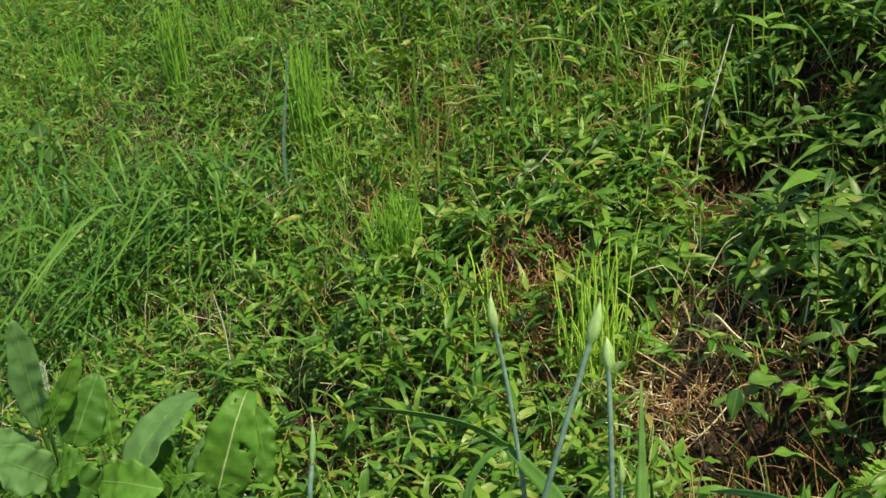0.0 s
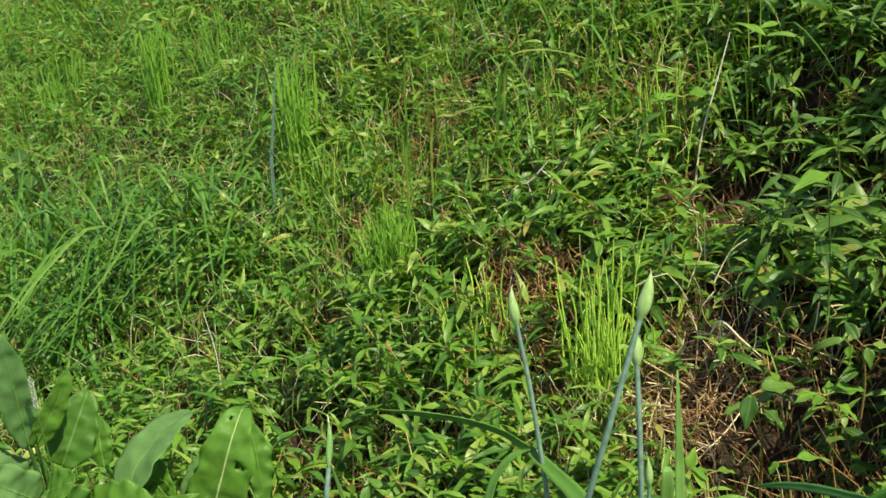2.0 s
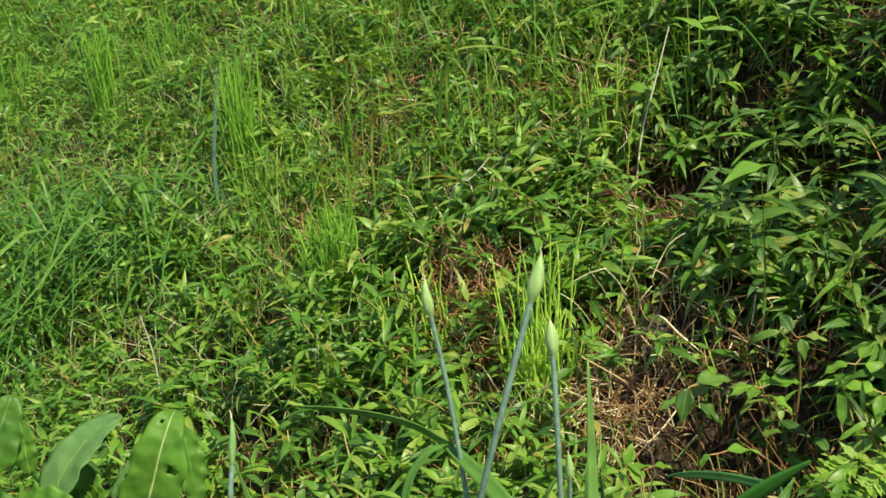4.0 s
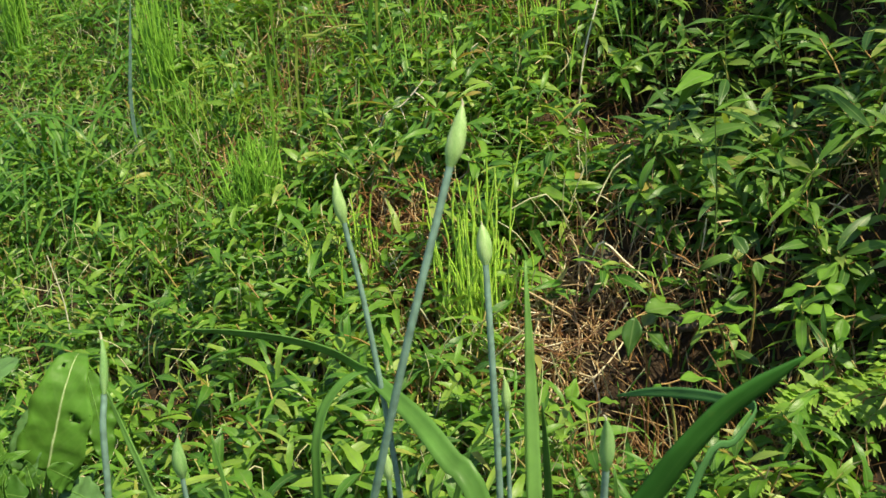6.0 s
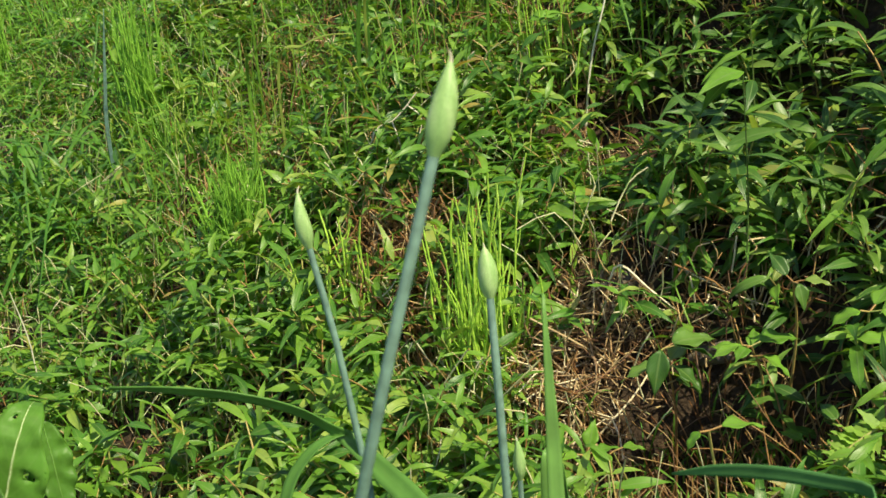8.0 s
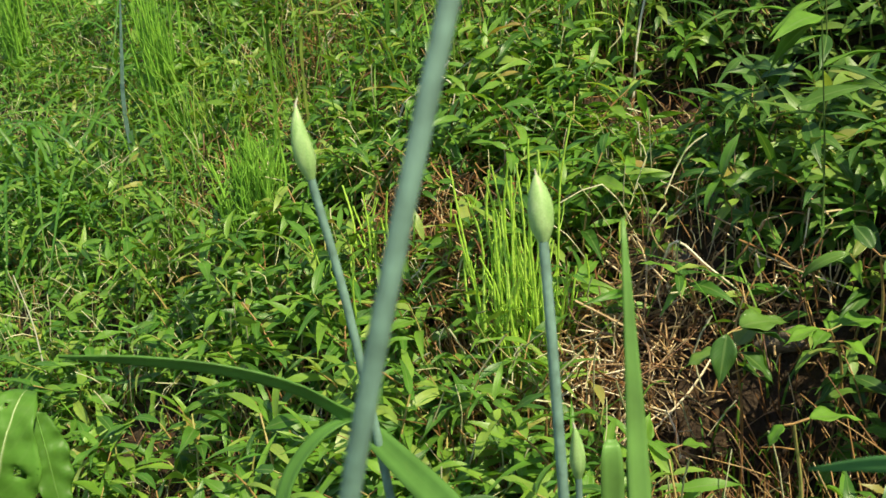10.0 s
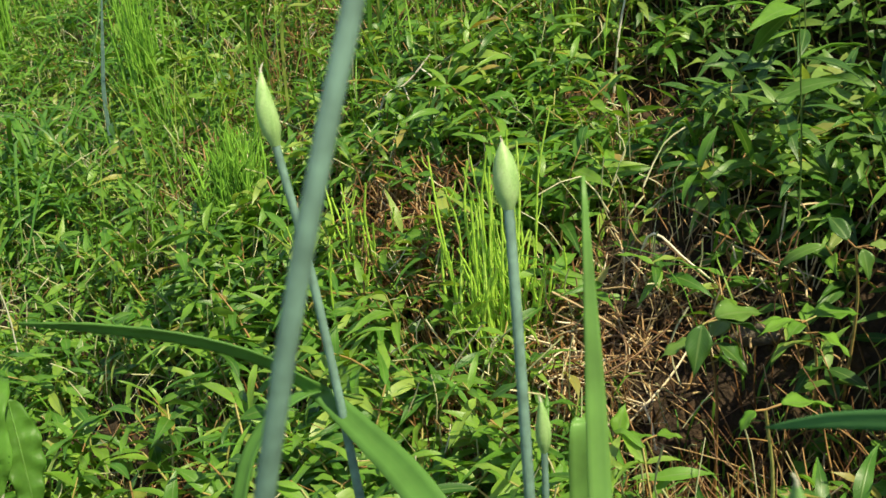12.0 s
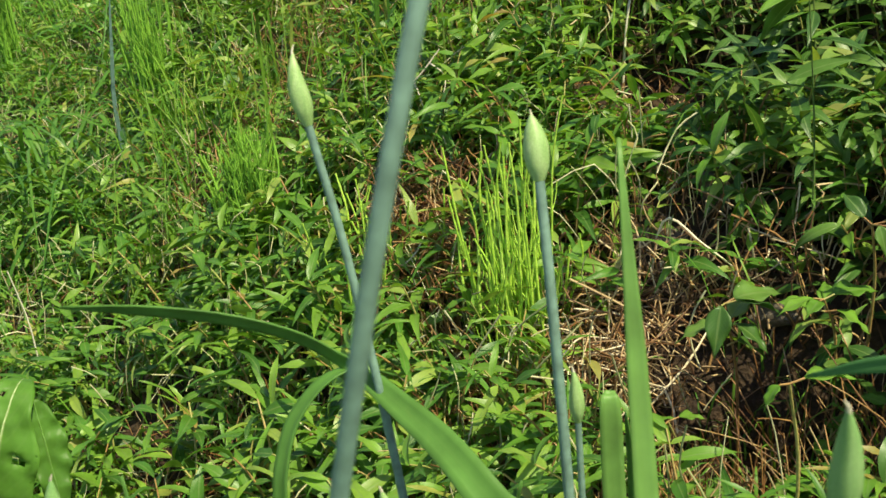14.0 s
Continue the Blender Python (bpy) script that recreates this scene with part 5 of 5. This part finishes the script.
# added shoots, out of view, that keep the sun off the hollow
SHADE_SHOOT = "unseen tall leafy shoot added to shade the hollow of the bank"
for n, (x, y, z) in enumerate([(0.545, 0.790, 0.685), (0.525, 0.745, 0.670), (0.59, 0.765, 0.705)]):
    tall_shoot(x + 0.01, y + 0.01, (x, y, z), [(100 + 17 * n, 5, 0.058), (-80 + 23 * n, 10, 0.07), (30 - 11 * n, 0, 0.065), (190 + 29 * n, 5, 0.062), (75 + 40 * n, -5, 0.055), (-120 + 31 * n, 0, 0.065), (10 + 50 * n, 0, 0.06), (150 - 20 * n, -5, 0.055)], SHADE_SHOOT, n % 3)
for n, (x, y, h) in enumerate([(0.47, 1.12, 0.09), (0.455, 1.20, 0.10), (0.60, 1.34, 0.08), (0.53, 1.36, 0.10), (0.61, 1.08, 0.09), (0.48, 1.45, 0.10), (0.45, 0.96, 0.06), (0.40, 1.16, 0.06), (0.46, 1.40, 0.10)]):
    low = foot(x, y)
    r = np.random.default_rng(200 + n)
    ob = thing("smartweed_shoot", "tall leafy shoot with large drooping lance-shaped leaves", "weed", low, group="tall leafy shoots")
    p = smooth_path([(0, 0, 0), (-0.01, -0.005, h * 0.5), (-0.03, -0.02, h)], 12)
    part("stem", tube(p, np.linspace(0.0011, 0.0006, 12), 6), STEM, ob, "reddish stem")
    for i in range(9):
        s = 0.35 + 0.65 * i / 8
        part("leaf", LANCE_MESH[int(r.integers(4))], None, ob, m=turn(i * 2.6 + r.normal(0, 0.3), r.normal(0.1 + 0.4 * s, 0.2), r.normal(0, 0.3), p[int(s * 11)], r.uniform(0.046, 0.064) * (1.15 - 0.35 * s)))


# ---- feathery fern fronds ----
PINNA = mesh_of("pinna", leaf(1.0, 0.42, 0.35, 0.12, rows=7, cols=3, wide_at=0.30, blunt=0.25, wave=0.15, waves=2.5), [FERN_PALE])


def frond(x, y, tip, count, wide, seed):
    r = np.random.default_rng(seed)
    low = foot(x, y)
    ob = thing("fern_frond", "light yellow-green feathery fern frond low on the bank", "fern", low, group="fern fronds")
    t = np.array(tip) - np.array(low)
    p = smooth_path([(0, 0, 0), t * 0.35 + (0, 0, 0.032), t * 0.72 + (0, 0, 0.022), t], 24)
    part("stalk", tube(p, np.linspace(0.0014, 0.0005, 24), 5), STEM, ob)
    tan = tangents(p)
    for i in range(count):
        s = 0.28 + 0.70 * i / count
        k = int(s * 23)
        az = math.atan2(-tan[k][0], tan[k][1])
        size = wide * math.sin(math.pi * min(1, 0.25 + 0.75 * s)) ** 0.7 * r.uniform(0.85, 1.1) + 0.004
        for sign in (1, -1):
            part("pinna", PINNA, None, ob, m=turn(az + sign * r.normal(1.1, 0.12), r.normal(0.1, 0.28), sign * r.normal(0.2, 0.35), p[k], size))


for n, (x, y, tip, count, wide) in enumerate([(0.47, 0.79, (0.388, 0.768, 0.535), 22, 0.020), (0.50, 0.77, (0.418, 0.742, 0.543), 24, 0.022), (0.52, 0.75, (0.440, 0.728, 0.552), 24, 0.022),
                                              (0.40, 0.74, (0.352, 0.716, 0.503), 18, 0.016), (0.53, 0.80, (0.462, 0.755, 0.566), 22, 0.022)]):
    frond(x, y - 0.025, (tip[0] + 0.004, tip[1] - 0.03, tip[2] - 0.006), count - 5, wide * 0.9, n + 1)


# ---- stones ----
def stone(x, y, size, seed, label, lift=0.0):
    bm = bmesh.new()
    bmesh.ops.create_icosphere(bm, subdivisions=4, radius=1.0)
    for v in bm.verts:
        n = noise.noise(v.co * 1.3 + Vector((seed * 3.1, 0, 0))) * 0.35 + noise.noise(v.co * 4 + Vector((0, seed, 0))) * 0.10
        v.co = v.co * (1 + n)
        v.co.x, v.co.y, v.co.z = v.co.x * size[0], v.co.y * size[1], v.co.z * size[2]
    me = bpy.data.meshes.new("stone")
    bm.to_mesh(me)
    bm.free()
    for f in me.polygons:
        f.use_smooth = True
    me.materials.append(STONE)
    ob = new("stone", me)
    ob.location = foot(x, y) + Vector((0, 0, lift))
    ob.rotation_euler = (0.2 * seed, 0.3, 0.9 * seed)
    tagged(ob, label, "stone", group="half-buried stones")


stone(0.380, 1.105, (0.024, 0.020, 0.022), 1, "grey-brown stone half buried among weeds", 0.012)
stone(0.320, 1.072, (0.030, 0.020, 0.014), 2, "pale rough stone at the edge of straw", 0.006)
stone(0.388, 0.968, (0.026, 0.018, 0.011), 3, "flat grey stone lying in dead straw", 0.008)
stone(0.43, 1.20, (0.022, 0.018, 0.015), 4, "small grey stone in the shade of weeds", 0.004)


# ---- twigs, sticks, single leaves ----
def branch(name, label, points, radius, material, forks=()):
    low = Vector(points[0])
    ob = thing(name, label, "twig", low)
    p = smooth_path([np.array(q) - np.array(low) for q in points], 14)
    main = part("stem", tube(p, np.linspace(radius, radius * 0.5, 14), 6), material, ob)
    for at, ends in forks:
        q = smooth_path([p[at]] + [np.array(e) - np.array(low) for e in ends], 8)
        part("side_twig", tube(q, np.linspace(radius * 0.7, radius * 0.3, 8), 5), material, ob)
    return ob


branch("bare_twig", "forked bare pale twig caught in the weeds", [foot(0.075, 1.38), (0.092, 1.385, 0.577), (0.122, 1.385, 0.600), (0.149, 1.39, 0.628)], 0.0016, TWIG,
       [(8, [(0.122, 1.375, 0.585), (0.128, 1.365, 0.560)]), (11, [(0.152, 1.38, 0.60), (0.146, 1.37, 0.575)])])
branch("bleached_stick", "straight bleached dry grass stalk standing in weeds", [foot(0.345, 1.39), (0.355, 1.40, 0.642), (0.374, 1.41, 0.712), (0.393, 1.42, 0.783)], 0.0016, PALE)
branch("bleached_stick", "thin pale dry stalk among weeds", [foot(-0.330, 1.33), (-0.335, 1.32, 0.323), (-0.337, 1.325, 0.385), (-0.347, 1.33, 0.446)], 0.0013, PALE)
branch("dry_stalk", "reddish arching dead stalk over the bank", [foot(0.02, 1.98), (0.03, 1.95, 0.66), (0.07, 1.93, 0.69), (0.12, 1.92, 0.67)], 0.0014, TWIG)
branch("dry_stalk", "pale bent dead stalk under the weeds", [foot(0.30, 1.04), (0.31, 1.02, 0.56), (0.335, 1.0, 0.545), (0.36, 0.985, 0.525)], 0.0013, STRAW)
branch("dry_stalk", "tan dead stem lying across the straw", [foot(0.20, 0.96, -0.02), (0.25, 0.945, 0.475), (0.30, 0.965, 0.492), (0.335, 0.99, 0.512)], 0.0009, LITTER)


def single_leaf(x, y, lift, length, width, az, material, label):
    ob = new("fallen_leaf", mesh_of("fallen_leaf", shell(leaf(length, width, 0.4, 0.2, rows=9, cols=5, wave=0.06), 0.0004), [material]))
    ob.matrix_world = turn(az, 0.2, 0.2, foot(x, y) + Vector((0, 0, lift)))
    tagged(ob, label, "leaf", group="coloured leaves")


single_leaf(-0.05, 2.16, 0.10, 0.045, 0.02, 0.6, RED, "small orange-red leaf among green weeds")
single_leaf(-0.10, 2.05, 0.09, 0.03, 0.015, 2.2, RED, "small orange-red leaf among green weeds")
single_leaf(-0.55, 1.36, 0.10, 0.04, 0.02, 1.0, OLD, "withered orange-yellow leaf among weeds")
single_leaf(-0.57, 1.40, 0.08, 0.04, 0.018, 2.4, OLD, "withered orange-yellow leaf among weeds")
single_leaf(0.235, 0.985, 0.02, 0.03, 0.012, 1.2, OLD, "dry tan leaf lying on straw")


def arching_blade(points, width, label, skin=None):
    low = Vector(points[0])
    ob = thing("arching_grass_blade", label, "grass", low, group="arching grass blades")
    part("blade", blade([np.array(q) - np.array(low) for q in points], [width * 0.7, width, width, width * 0.7, width * 0.1], (0.75, 0.25, 0.60), 0.25, 24, 0.0004), skin or YOUNG, ob)


PALE_ARCH = "single pale green grass blade arching over the weeds"
arching_blade([foot(0.072, 1.588), (0.078, 1.58, 0.628), (0.082, 1.575, 0.676), (0.089, 1.57, 0.711), (0.098, 1.565, 0.726), (0.11, 1.56, 0.715)], 0.006, "blue-green grass blade folded over at its top", TUSSOCK)
arching_blade([foot(0.084, 1.608), (0.09, 1.6, 0.664), (0.094, 1.588, 0.711), (0.105, 1.576, 0.732), (0.135, 1.564, 0.74), (0.172, 1.552, 0.739), (0.22, 1.54, 0.726)], 0.0042, PALE_ARCH)
arching_blade([foot(-0.059, 1.468), (-0.053, 1.46, 0.648), (-0.041, 1.45, 0.673), (-0.021, 1.44, 0.696), (0.009, 1.43, 0.71), (0.063, 1.42, 0.707)], 0.004, PALE_ARCH)
arching_blade([foot(-0.021, 1.468), (-0.015, 1.46, 0.653), (0.019, 1.45, 0.68), (0.048, 1.44, 0.692), (0.08, 1.43, 0.694)], 0.0038, PALE_ARCH)
arching_blade([foot(0.088, 1.628), (0.094, 1.62, 0.694), (0.097, 1.62, 0.725), (0.099, 1.62, 0.76), (0.102, 1.62, 0.793)], 0.004, "upright thin blue-green grass blade", TUSSOCK)
arching_blade([foot(-0.078, 1.728), (-0.072, 1.72, 0.683), (-0.046, 1.713, 0.703), (-0.004, 1.707, 0.715), (0.033, 1.7, 0.71)], 0.0038, PALE_ARCH)
arching_blade([foot(0.239, 1.458), (0.245, 1.45, 0.757), (0.267, 1.442, 0.796), (0.296, 1.435, 0.813), (0.339, 1.428, 0.821), (0.382, 1.42, 0.817)], 0.0042, PALE_ARCH)
